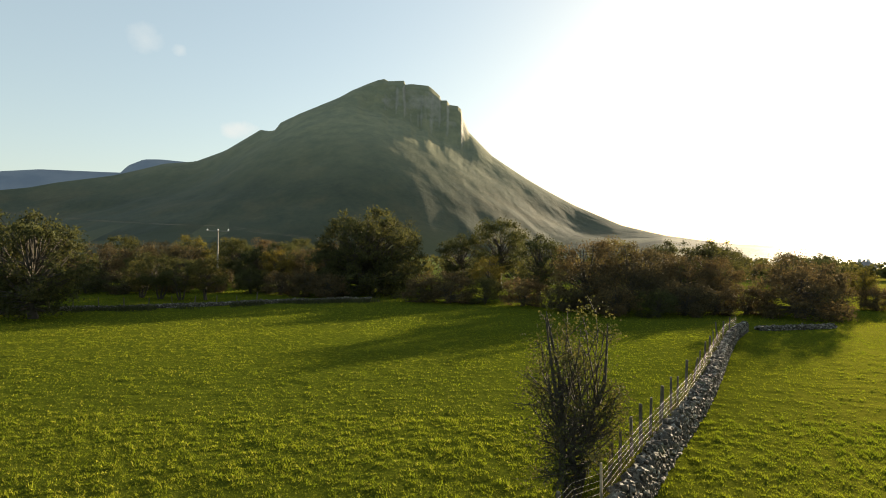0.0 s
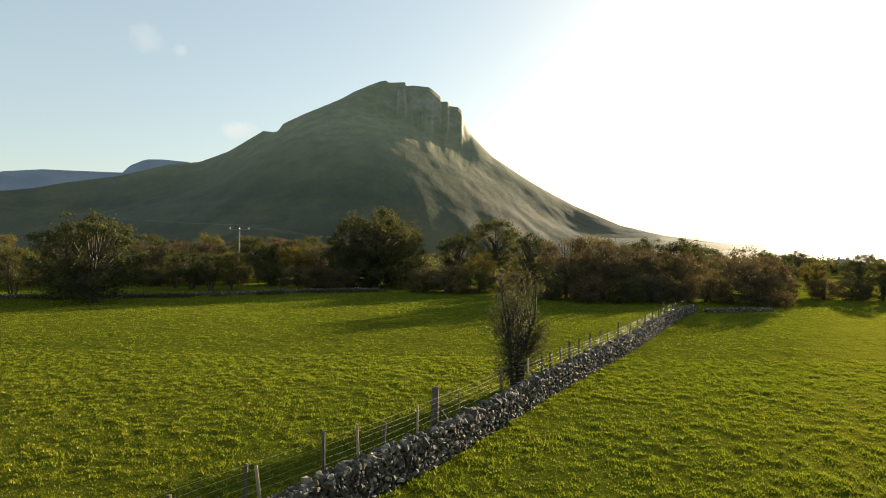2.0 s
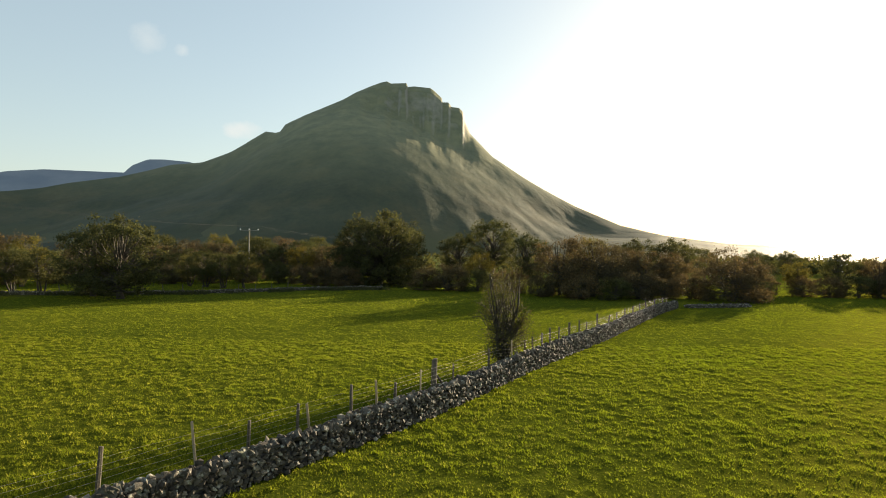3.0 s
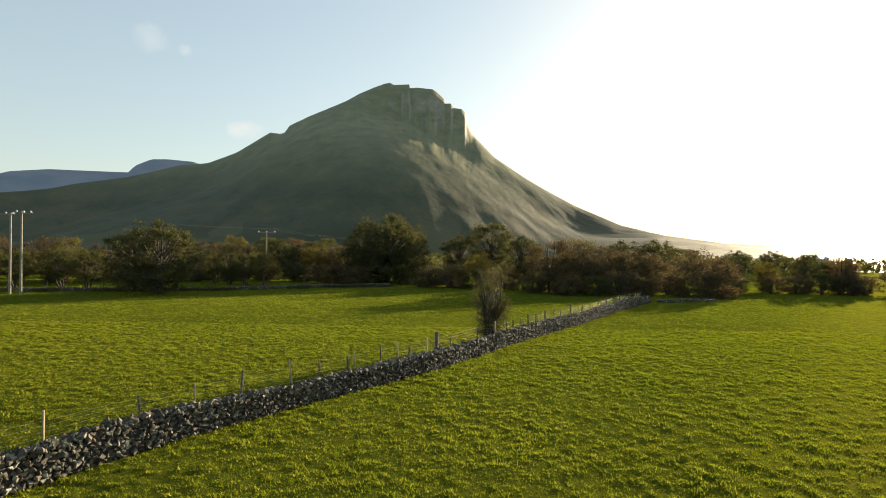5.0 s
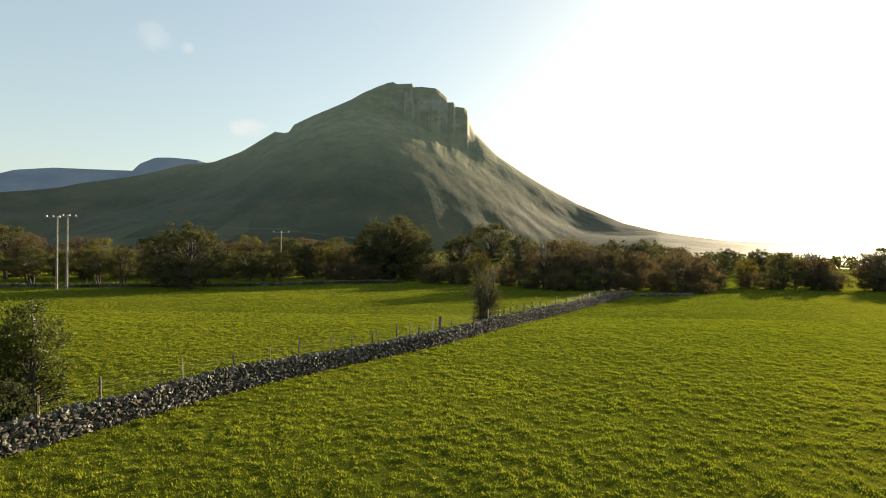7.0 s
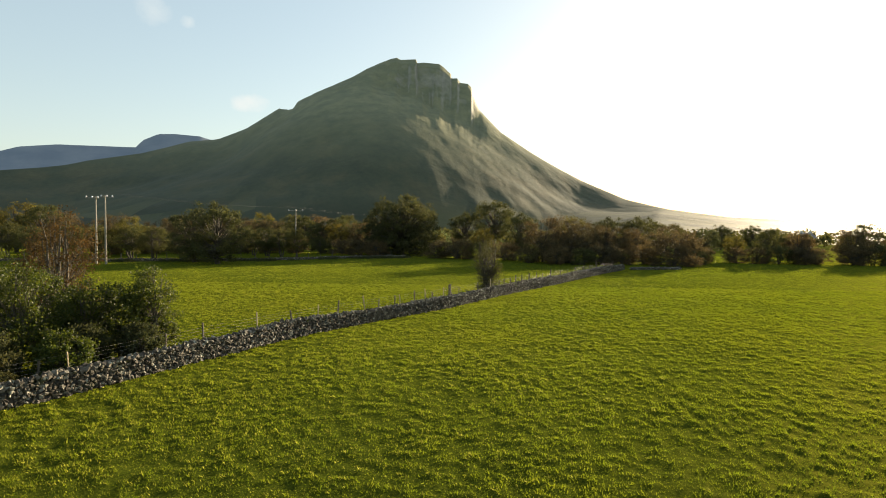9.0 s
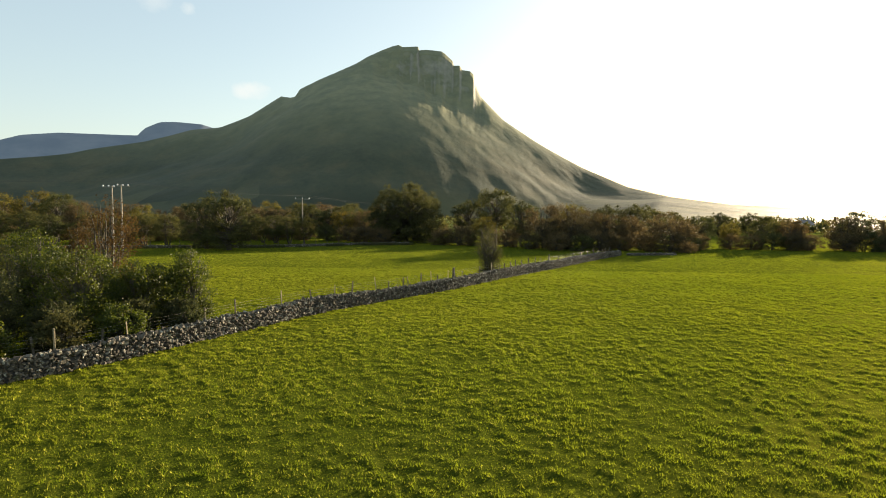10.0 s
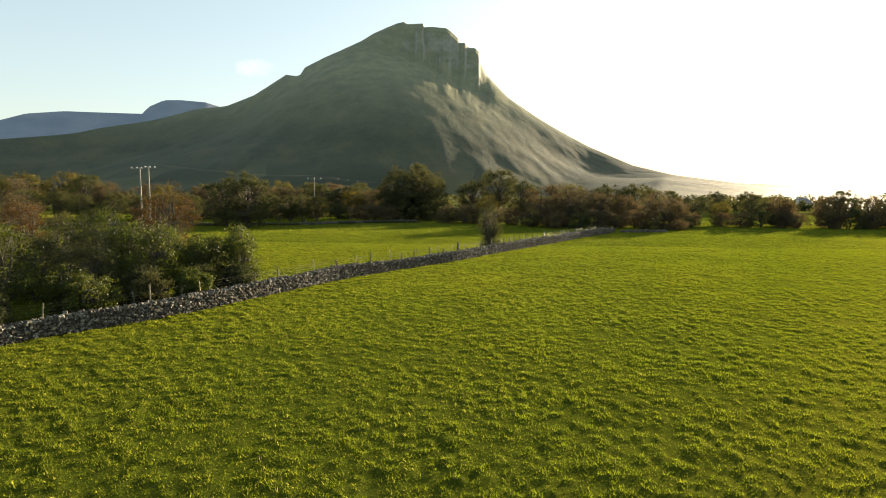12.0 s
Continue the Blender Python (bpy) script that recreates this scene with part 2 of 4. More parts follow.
LEAF = {
    "olive": leaf_material("olive_leaves", (0.065, 0.073, 0.035), (0.088, 0.092, 0.040), (0.125, 0.120, 0.050), 0.36, tint=(1.15, 1.05, 0.7), gloss=0.05),
    "dark": leaf_material("dark_green_leaves", (0.050, 0.057, 0.033), (0.068, 0.075, 0.037), (0.100, 0.100, 0.045), 0.36, gloss=0.05),
    "brown": leaf_material("russet_brown_leaves", (0.077, 0.065, 0.045), (0.107, 0.088, 0.056), (0.152, 0.120, 0.070), 0.36, tint=(1.15, 1.0, 0.7), gloss=0.05),
    "rust": leaf_material("rust_red_leaves", (0.066, 0.046, 0.026), (0.100, 0.066, 0.032), (0.140, 0.094, 0.040), 0.38, tint=(1.2, 0.95, 0.6), gloss=0.05),
    "gold": leaf_material("yellow_gold_leaves", (0.082, 0.076, 0.026), (0.130, 0.112, 0.034), (0.190, 0.150, 0.042), 0.42, gloss=0.05),
    "fresh": leaf_material("green_ash_leaves", (0.034, 0.050, 0.014), (0.058, 0.076, 0.017), (0.105, 0.118, 0.026), 0.46, tint=(1.35, 1.3, 0.65), rough=0.45, gloss=0.22),
}


# ---- mesh helpers ----
def hash2(i, j, seed):
    with np.errstate(over="ignore"):
        h = (i.astype(np.int64) * 374761393 + j.astype(np.int64) * 668265263 + seed * 1442695041) & 0x7FFFFFFF
        h = ((h ^ (h >> 13)) * 1274126177) & 0x7FFFFFFF
        h = (h ^ (h >> 16)) & 0xFFFF
    return h / 65535.0


def vnoise(x, y, size, seed=0):
    """Smooth value noise, 0 to 1, of the given grain in metres."""
    x, y = np.asarray(x, float) / size, np.asarray(y, float) / size
    i, j = np.floor(x), np.floor(y)
    u, v = x - i, y - j
    u, v = u * u * (3 - 2 * u), v * v * (3 - 2 * v)
    a, b = hash2(i, j, seed), hash2(i + 1, j, seed)
    c, d = hash2(i, j + 1, seed), hash2(i + 1, j + 1, seed)
    return (a * (1 - u) + b * u) * (1 - v) + (c * (1 - u) + d * u) * v


def fbm(x, y, size, octaves=4, seed=0, gain=0.5):
    total, amp, norm = 0, 1.0, 0.0
    for k in range(octaves):
        total = total + amp * vnoise(x, y, size / 2 ** k, seed + 17 * k)
        norm += amp
        amp *= gain
    return total / norm


def ground_z(x, y):
    """The height of the fields."""
    x, y = np.asarray(x, float), np.asarray(y, float)
    near = np.exp(-((np.maximum(np.abs(x) - 60, 0) / 40) ** 2) - ((np.maximum(np.abs(y - 20) - 70, 0) / 40) ** 2))
    reach = np.maximum(0.80 * (y + 56) + 3, 12.0)
    turf = np.clip((reach * 1.02 - np.abs(x)) / 3.0, 0, 1) * np.clip((y + 44.5) / 3.0, 0, 1)
    swell = 0.12 * (fbm(x, y, 30, 2, 5) - 0.5)
    mound = np.clip((fbm(x, y, 0.29, 2, 9, 0.45) - 0.40) / 0.35, 0, 1)
    hummock = np.clip((vnoise(x, y, 0.45, 71) - 0.80) / 0.2, 0, 1) * np.clip((vnoise(x, y, 5.5, 73) - 0.35) * 3, 0, 1)
    lumps = 0.056 * mound * (0.6 + 0.5 * vnoise(x, y, 4.0, 3)) + 0.075 * hummock + 0.07 * (fbm(x, y, 0.9, 2, 19, 0.5) - 0.5) - 0.02
    fall = -0.55 * np.clip((y - 15) / 50, 0, 1)
    return near * (swell + turf * lumps) + fall


def gz(x, y):
    return float(ground_z(np.array([x]), np.array([y]))[0])


def mesh_np(name, verts, faces, material, smooth=False):
    """A mesh from arrays: verts (n, 3), faces (m, k)."""
    me = bpy.data.meshes.new(name)
    verts, faces = np.asarray(verts, np.float32), np.asarray(faces, np.int32)
    m, k = faces.shape
    me.vertices.add(len(verts))
    me.vertices.foreach_set("co", verts.ravel())
    me.loops.add(m * k)
    me.loops.foreach_set("vertex_index", faces.ravel())
    me.polygons.add(m)
    me.polygons.foreach_set("loop_start", np.arange(0, m * k, k, dtype=np.int32))
    me.polygons.foreach_set("use_smooth", np.full(m, smooth, bool))
    me.update(calc_edges=True)
    me.materials.append(material)
    return me


def child(name, me, parent, label=""):
    ob = new(name, me)
    ob.parent = parent
    if label:
        ob["label"] = label
    return ob


def bm_mesh(name, bm, material, smooth=False):
    me = bpy.data.meshes.new(name)
    bmesh.ops.recalc_face_normals(bm, faces=bm.faces)
    bm.to_mesh(me)
    bm.free()
    for p in me.polygons:
        p.use_smooth = smooth
    me.materials.append(material)
    return me


def part(name, bm, material, parent, label="", smooth=False):
    return child(name, bm_mesh(name, bm, material, smooth), parent, label)


def tubes(lines, sides=5):
    """Tapered tubes along lines of (points (k, 3), radii (k)): verts and quads."""
    vs, fs, base = [], [], 0
    ang = np.arange(sides) * 2 * np.pi / sides
    ring = np.arange(sides)
    for pts, rad in lines:
        pts, rad = np.asarray(pts, float), np.asarray(rad, float)
        k = len(pts)
        d = np.gradient(pts, axis=0)
        d /= np.linalg.norm(d, axis=1)[:, None] + 1e-9
        ref = np.array([1.0, 0, 0]) if abs(d[0, 2]) > 0.8 else np.array([0, 0, 1.0])
        a = np.cross(d, ref)
        a /= np.linalg.norm(a, axis=1)[:, None] + 1e-9
        b = np.cross(d, a)
        v = pts[:, None] + rad[:, None, None] * (np.cos(ang)[None, :, None] * a[:, None] + np.sin(ang)[None, :, None] * b[:, None])
        vs.append(v.reshape(-1, 3))
        for i in range(k - 1):
            lo, hi = base + i * sides, base + (i + 1) * sides
            nx = (ring + 1) % sides
            fs.append(np.stack([lo + ring, lo + nx, hi + nx, hi + ring], 1))
        base += k * sides
    return np.concatenate(vs), np.concatenate(fs)


def leaf_cards(rng, centres, size, droop=0.3, corners=4):
    """One small pointed leaf (a bent rhombus, or a sliver for far trees) at each centre."""
    n = len(centres)
    d = rng.normal(size=(n, 3))
    d[:, 2] -= droop
    d /= np.linalg.norm(d, axis=1)[:, None]
    s = np.cross(d, rng.normal(size=(n, 3)))
    s /= np.linalg.norm(s, axis=1)[:, None] + 1e-9
    size = np.asarray(size)[:, None] * np.ones((n, 1))
    up = np.cross(d, s)
    if corners == 3:
        v = np.stack([centres - d * size * 0.5 + s * size * 0.36, centres - d * size * 0.45 - s * size * 0.36, centres + d * size * 0.55], 1)
    else:
        v = np.stack([centres - d * size * 0.5, centres + s * size * 0.33 + up * size * 0.1, centres + d * size * 0.5, centres - s * size * 0.33 + up * size * 0.1], 1)
    return v.reshape(-1, 3), np.arange(n * corners).reshape(n, corners)


# ---- trees ----
def tree(name, rng, height, width, bare, leaf, bark=BARK, clumps=60, leaves=7000, leaf_size=0.3, stems=1, low=0.25, lean=0.0, spread=1.0, twigs=0, corners=3, fuzz=1.0, skirt=0.0, uneven=0.2, lobed=7, dome=0.0):
    """A tapered trunk with limbs that reach every clump of leaves in an uneven crown. bare: the share of height below the crown."""
    root = new(name)
    half, top, foot = width / 2, height, height * bare
    mid, tall = (top + foot) / 2, (top - foot) / 2
    pts = []
    lobes = rng.normal(size=(lobed, 3))
    lobes /= np.linalg.norm(lobes, axis=1)[:, None]
    while len(pts) < clumps:
        p = rng.normal(size=3)
        p /= np.linalg.norm(p)
        bulge = 1 - uneven + uneven * np.max(lobes @ p) ** 2
        p = p * bulge * rng.uniform(0.25, 1.0) ** 0.45
        if mid + p[2] * tall * 0.93 < 0.02 * height:
            continue
        if p[2] < -0.2 and rng.uniform() > low + 0.5:
            continue
        pts.append(p)
    pts = np.array(pts)
    up = np.clip(pts[:, 2], 0, 0.96)
    pts[:, :2] *= (1 + dome * ((1 - up ** 3) ** 0.45 / np.sqrt(1 - up * up) - 1))[:, None]
    sag = np.clip(-pts[:, 2], 0, 0.9)
    pts[:, :2] *= (1 + skirt * (1 / np.sqrt(1 - sag * sag) - 1))[:, None]
    cent = pts * np.array([half, half, tall]) * 0.93 + np.array([lean * height * 0.3, 0, mid])
    lines = []
    fork = max(foot, 0) + (top - max(foot, 0)) * 0.12
    tops = []
    for s in range(stems):
        off = np.array([rng.uniform(-1, 1), rng.uniform(-1, 1), 0]) * (0.0 if stems == 1 else 0.08 * width)
        k = 7
        zz = np.linspace(-0.15, top * rng.uniform(0.78, 0.9), k)
        wob = np.cumsum(rng.normal(size=(k, 2)) * 0.018 * height * spread, axis=0)
        wob[0] = 0
        line = np.column_stack([off[0] * (0.4 + zz / top * 2.2) + wob[:, 0] + lean * zz * 0.35, off[1] * (0.4 + zz / top * 2.2) + wob[:, 1], zz])
        r0 = height * 0.024 / math.sqrt(stems) + 0.02
        rad = r0 * np.linspace(1.25, 0.12, k) ** 0.9
        rad[0] *= 1.35
        lines.append((line, rad))
        tops.append((line, rad))
    for c in cent:
        line, rad = tops[rng.integers(len(tops))]
        want = np.clip(fork + (c[2] - fork) * rng.uniform(0.25, 0.6), fork * 0.9, line[-1, 2] * 0.95)
        i = int(np.clip(np.searchsorted(line[:, 2], want), 1, len(line) - 1))
        f = (want - line[i - 1, 2]) / (line[i, 2] - line[i - 1, 2] + 1e-9)
        a = line[i - 1] * (1 - f) + line[i] * f
        ra = (rad[i - 1] * (1 - f) + rad[i] * f) * rng.uniform(0.3, 0.55)
        t = np.linspace(0, 1, 5)[:, None]
        bend = np.array([0, 0, -0.12]) * np.linalg.norm(c - a)
        p = a * (1 - t) + c * t + bend * (4 * t * (1 - t)) * rng.uniform(-0.5, 1.2) + rng.normal(size=(5, 3)) * 0.03 * width * t * (1 - t)
        lines.append((p, np.linspace(ra, 0.012, 5)) if corners == 4 else (p[::2], np.linspace(ra, 0.012, 3)))
        for _ in range(twigs):
            u = rng.uniform(0.35, 1.0)
            b = a * (1 - u) + c * u + bend * 4 * u * (1 - u) * 0.4
            way = (c - a) / (np.linalg.norm(c - a) + 1e-9) + rng.normal(size=3) * 0.7
            way /= np.linalg.norm(way)
            ln = rng.uniform(0.10, 0.22) * width
            q = b + way * ln * np.linspace(0, 1, 3)[:, None] + np.array([0, 0, 0.05]) * ln * np.linspace(0, 1, 3)[:, None] ** 2
            lines.append((q, np.array([0.016, 0.011, 0.006])))
    v, f = tubes(lines[:stems], 8)
    v2, f2 = tubes(lines[stems:], 4)
    v, f = np.concatenate([v, v2]), np.concatenate([f, f2 + len(v)])
    child("trunk", mesh_np("trunk", v, f, bark, True), root)
    per = max(1, leaves // clumps)
    spread_r = 0.62 * (half * half * tall) ** (1 / 3) / clumps ** (1 / 3) * 1.35
    cl = np.repeat(cent, per, axis=0)
    rr = rng.normal(size=cl.shape)
    rr /= np.linalg.norm(rr, axis=1)[:, None]
    size_c = np.repeat(rng.uniform(0.6, 1.25, clumps), per)[:, None]
    cl = cl + rr * np.abs(rng.normal(0.62, 0.33, (len(cl), 1))) * fuzz * spread_r * size_c * np.array([1.15, 1.15, 0.85])
    cl[:, 2] = np.maximum(cl[:, 2], 0.12)
    v, f = leaf_cards(rng, cl, rng.uniform(0.6, 1.25, len(cl)) * leaf_size, corners=corners)
    child("crown", mesh_np("crown", v, f, LEAF[leaf]), root)
    return root


def put(ob, x, y, turn=0.0, size=1.0):
    ob.matrix_basis = pose(x, y, gz(x, y), 0, 0, turn) @ Matrix.Diagonal((size, size, size, 1))
    return ob


# ---- ground ----
def build_ground():
    side = [1 + 0.06 * (1.45 ** k - 1) for k in range(1, 25)]
    u = np.array([-v for v in side[::-1]] + list(np.linspace(-1, 1, 430)) + side)
    y = [-44.0]
    while y[-1] < 36:
        y.append(y[-1] + (0.15 if y[-1] < -8 else 0.21))
    step = 0.21
    while y[-1] < 4600:
        step *= 1.07
        y.append(y[-1] + step)
    back, step = [-44.0], 0.3
    while back[-1] > -4000:
        step *= 1.5
        back.append(back[-1] - step)
    y = np.array(back[:0:-1] + y)
    U, Y = np.meshgrid(u, y)
    X = U * np.maximum(0.80 * (Y + 56) + 3, 12.0)
    Z = ground_z(X, Y)
    n, m = len(u), len(y)
    idx = np.arange(n * m).reshape(m, n)
    f = np.stack([idx[:-1, :-1], idx[:-1, 1:], idx[1:, 1:], idx[1:, :-1]], -1).reshape(-1, 4)
    ob = new("ground", mesh_np("ground", np.column_stack([X.ravel(), Y.ravel(), Z.ravel()]), f, GROUND, True))
    tagged(ob, "green grazed pasture rolling away to the mountain", "field", kind="structure")


build_ground()


# ---- the line of the field wall ----
WALL = [(-29.9, -42.1), (-21.2, -27.3), (-16.5, -20.9), (-12.3, -12.5), (-9.85, -7.45), (-6.45, -2.22), (-3.57, 1.7), (-0.45, 6.03), (2.15, 10.2), (6.7, 17.8), (12.9, 27.7), (23.4, 46.0), (29.0, 54.4)]


def along(line, step):
    """Points every step metres along a smoothed line, with their directions."""
    p = np.array(line, float)
    dense = []
    for i in range(len(p) - 1):
        a, b, c, d = p[max(i - 1, 0)], p[i], p[i + 1], p[min(i + 2, len(p) - 1)]
        for t in np.linspace(0, 1, 24, endpoint=False):
            dense.append(0.5 * (2 * b + (c - a) * t + (2 * a - 5 * b + 4 * c - d) * t * t + (3 * b - a - 3 * c + d) * t ** 3))
    dense = np.array(dense + [p[-1]])
    s = np.concatenate([[0], np.cumsum(np.linalg.norm(np.diff(dense, axis=0), axis=1))])
    at = np.arange(0, s[-1], step)
    q = np.column_stack([np.interp(at, s, dense[:, 0]), np.interp(at, s, dense[:, 1])])
    d = np.gradient(q, axis=0)
    d /= np.linalg.norm(d, axis=1)[:, None]
    return q, d


def build_grass():
    """Blades of pasture grass over the fields that the camera passes."""
    rng = np.random.default_rng(3)

    def scatter(n, y0, y1, wide, tall):
        d0, d1 = y0 + 56, y1 + 56
        d = np.sqrt(rng.uniform(d0 * d0, d1 * d1, n))
        y = d - 56
        x = rng.uniform(-1, 1, n) * (0.80 * d + 3)
        tuft = 0.45 * fbm(x, y, 0.29, 2, 9, 0.45) + 0.40 * vnoise(x, y, 0.12, 31) + 0.15 * vnoise(x, y, 2.2, 8)
        keep = rng.uniform(size=n) < np.clip(0.84 + (tuft - 0.5) * 2.4, 0.55, 1)
        x, y, tuft = x[keep], y[keep], tuft[keep]
        n = len(x)
        z = ground_z(x, y) - 0.01
        h = tall * (0.56 + 4.0 * np.clip(tuft - 0.46, 0, 0.25)) * rng.uniform(0.55, 1.45, n)
        a = rng.uniform(0, 2 * np.pi, n)
        w = wide * rng.uniform(0.6, 1.3, n)
        side = np.column_stack([np.cos(a), np.sin(a), np.zeros(n)]) * w[:, None] / 2
        tip = np.column_stack([rng.normal(size=n) * 0.5 * h - 0.15 * h, rng.normal(size=n) * 0.5 * h, h])
        base = np.column_stack([x, y, z])
        return np.stack([base - side, base + side, base + tip], 1).reshape(-1, 3)
    v = np.concatenate([scatter(1550000, -44, 24, 0.031, 0.064), scatter(380000, 24, 52, 0.046, 0.050), scatter(150000, 52, 100, 0.12, 0.07)])
    ob = new("grass", mesh_np("grass", v, np.arange(len(v)).reshape(-1, 3), GRASS))
    tagged(ob, "short bright green pasture grass in uneven tufts", "grass", kind="stuff")


build_grass()


# ---- mountain and distance ----
def build_mountain():
    az = np.array([-60, -50, -37.9, -36.1, -34.2, -30.2, -28.0, -26.2, -23.6, -22.4, -21.0, -19.1, -17.9, -17.0, -16.6, -16.1, -14.3, -12.7, -10.5, -9.2, -7.8, -6.7, -6.1, -5.7, -4.1, -4.0,
                   -3.3, -1.7, -1.3, -0.5, -0.4, 0.2, 0.5, 1.3, 1.7, 1.8, 2.5, 3.6, 4.8, 8.2, 11.2, 13.1, 17.4, 21.5, 27.1, 33, 60])
    el = np.array([1.4, 2.5, 4.25, 4.58, 5.14, 6.02, 6.73, 7.36, 7.76, 8.3, 8.93, 10.15, 10.92, 10.72, 10.8, 11.63, 12.59, 13.37, 14.5, 15.31, 15.95, 16.37, 16.5, 16.31, 16.41, 16.05,
                   16.12, 16.0, 15.75, 15.07, 14.65, 14.66, 14.23, 14.13, 13.76, 13.06, 11.6, 10.51, 9.29, 7.07, 5.39, 4.38, 2.50, 1.50, 0.75, 0.55, 0.45])
    ridge_r, foot_r = 900.0, 250.0
    th = np.concatenate([np.linspace(-58, -20, 100, endpoint=False), np.linspace(-20, 14, 380, endpoint=False), np.linspace(14, 58, 90)])
    u = np.concatenate([np.linspace(0, 0.86, 96, endpoint=False), np.linspace(0.86, 1, 56), np.linspace(1.02, 1.5, 12)])
    T, U = np.meshgrid(th, u)
    R = foot_r + (ridge_r - foot_r) * U
    X, Y = R * np.sin(np.radians(T)), R * np.cos(np.radians(T))
    C = np.clip(U, 0, 1)
    hold = np.clip((1 - C) / 0.13, 0, 1)
    fine = np.arange(-70, 70, 0.25)
    bell = np.exp(-0.5 * (np.arange(-40, 41) * 0.25 / 2.6) ** 2)
    smooth_el = np.convolve(np.interp(fine, az, el), bell / bell.sum(), "same")
    broad = np.exp(-0.5 * (np.arange(-200, 201) * 0.25 / 12.0) ** 2)
    broad_el = np.convolve(np.interp(fine, az, el), broad / broad.sum(), "same")
    low = np.clip((0.82 - C) / 0.35, 0, 1)
    E = np.interp(T, fine, smooth_el) * (1 - low) + np.interp(T, fine, broad_el) * low
    E = np.interp(T, az, el) * (1 - hold) + E * hold
    top = 7 + ridge_r * np.tan(np.radians(E))
    crest = 7 + ridge_r * np.tan(np.radians(np.interp(T, az, el)))
    # the dark front, and the sunlit flank that falls away to the right of the spur
    steep = 1.35 - 0.55 / (1 + np.exp(-(T + 17) / 3.0))
    rough = (fbm(X, Y, 150, 5, 40, 0.5) - 0.5) * 12 * np.clip((C - 0.1) * 4, 0, 1)
    front = top * C ** steep + rough + 90 / (1 + np.exp(-(T + 5) / 4.0)) * C
    spine, side = 206 - 0.77 * (X - 31), 186 - 0.52 * (X - 31)
    flank = -14 * np.logaddexp(-spine / 14, -side / 14) + 0.45 * (Y - 898)
    gully = np.abs(fbm(0.51 * X + 0.86 * Y, (0.86 * X - 0.51 * Y) * 0.22, 60, 4, 52) - 0.5) * 2
    flank = flank + rough * 0.3 - gully ** 1.3 * 1.4 + 0.4 * np.sin((Y * 0.5 - X * 0.86) / 22.0 + 5 * fbm(X, Y, 90, 2, 63)) * np.clip((C - 0.2) * 4, 0, 1) + 4.0 * (fbm(X, Y, 46, 3, 58) - 0.5)
    k = 130.0
    gap = np.clip(0.5 + 0.5 * (flank - front) / k, 0, 1)
    Z = flank * (1 - gap) + front * gap - k * gap * (1 - gap)
    # below the grassy shoulder the slope steepens into its own shade
    rise = np.degrees(np.arctan2(Z - 7, R))
    shoulder = np.interp(T, [-60, -20, -12, -4, 4, 12, 18, 60], [8, 10, 11.0, 8.0, 5.4, 2.8, 1.0, 0]) + 1.6 * (fbm(X, Y, 90, 3, 35) - 0.5)
    Z = Z - 7.0 * 1.1 * np.logaddexp(0, (shoulder - rise) / 1.1)
    apron = top * C ** 1.6
    lift = np.clip((T - 4) / 17, 0, 1)
    Z = Z + 22 * np.logaddexp(0, (apron * lift - 30 * (1 - lift) - Z) / 22)
    # the crag under the summit: buttresses whose right cheeks catch the sun
    cliff = np.clip((T + 8.8) / 1.6, 0, 1) * np.clip((3.4 - T) / 3.2, 0, 1)
    turn = T + 1.1 * (fbm(T, U * 9, 1.9, 3, 15) - 0.5) * 2
    rib = 0.5 + 0.5 * np.cos(2 * np.pi * (turn / 2.5 + 0.25))
    small = np.abs(fbm(T * 1.6 + 9, U * 6, 1.0, 3, 88) - 0.5) * 2
    lip = 0.885 + 0.016 * rib + 0.007 * small + 0.03 * (fbm(T * 3 + 40, T * 0, 3, 3, 91) - 0.5)
    wide = np.minimum(0.078 + 0.030 * fbm(T * 2, U * 30, 3, 2, 92), 0.985 - lip)
    sharp = np.clip((C - lip + 0.01) / wide, 0, 1)
    sharp = sharp * (0.45 + 0.55 * sharp * (2 - sharp))
    scree = np.clip((C - 0.72) / 0.16, 0, 1) * cliff * np.clip((1 - C) / 0.06, 0, 1)
    Z = Z - scree * (rib * 4 + small * 2.5)
    ragged = sharp * (1 - sharp) * 4 * cliff * (fbm(T * 5, C * 260, 5, 4, 97, 0.6) - 0.5)
    gentle = np.clip((C - 0.80) / 0.20, 0, 1) ** 2
    blend_up = sharp * cliff + gentle * (1 - cliff)
    Z = Z * (1 - blend_up) + crest * (1 - 0.16 * (1 - C) / 0.1 * cliff) * blend_up + 8 * ragged
    inner = np.clip((C - 0.15) * 3, 0, 1) * np.clip((1 - C) / 0.05, 0, 1)
    Z += inner * (fbm(X, Y, 16, 3, 77) - 0.5) * 1.3
    past = np.clip((U - 1) / 0.5, 0, 1)
    Z = np.where(U > 1, crest * (1 - past) - 40 * past, Z) - 3 * (1 - np.clip(C * 30, 0, 1))
    m, n = T.shape
    idx = np.arange(n * m).reshape(m, n)
    f = np.stack([idx[:-1, :-1], idx[:-1, 1:], idx[1:, 1:], idx[1:, :-1]], -1).reshape(-1, 4)
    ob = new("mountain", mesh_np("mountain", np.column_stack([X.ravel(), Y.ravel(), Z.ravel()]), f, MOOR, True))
    tagged(ob, "steep moorland mountain with a fluted rocky summit cliff", "mountain", kind="structure")


build_mountain()


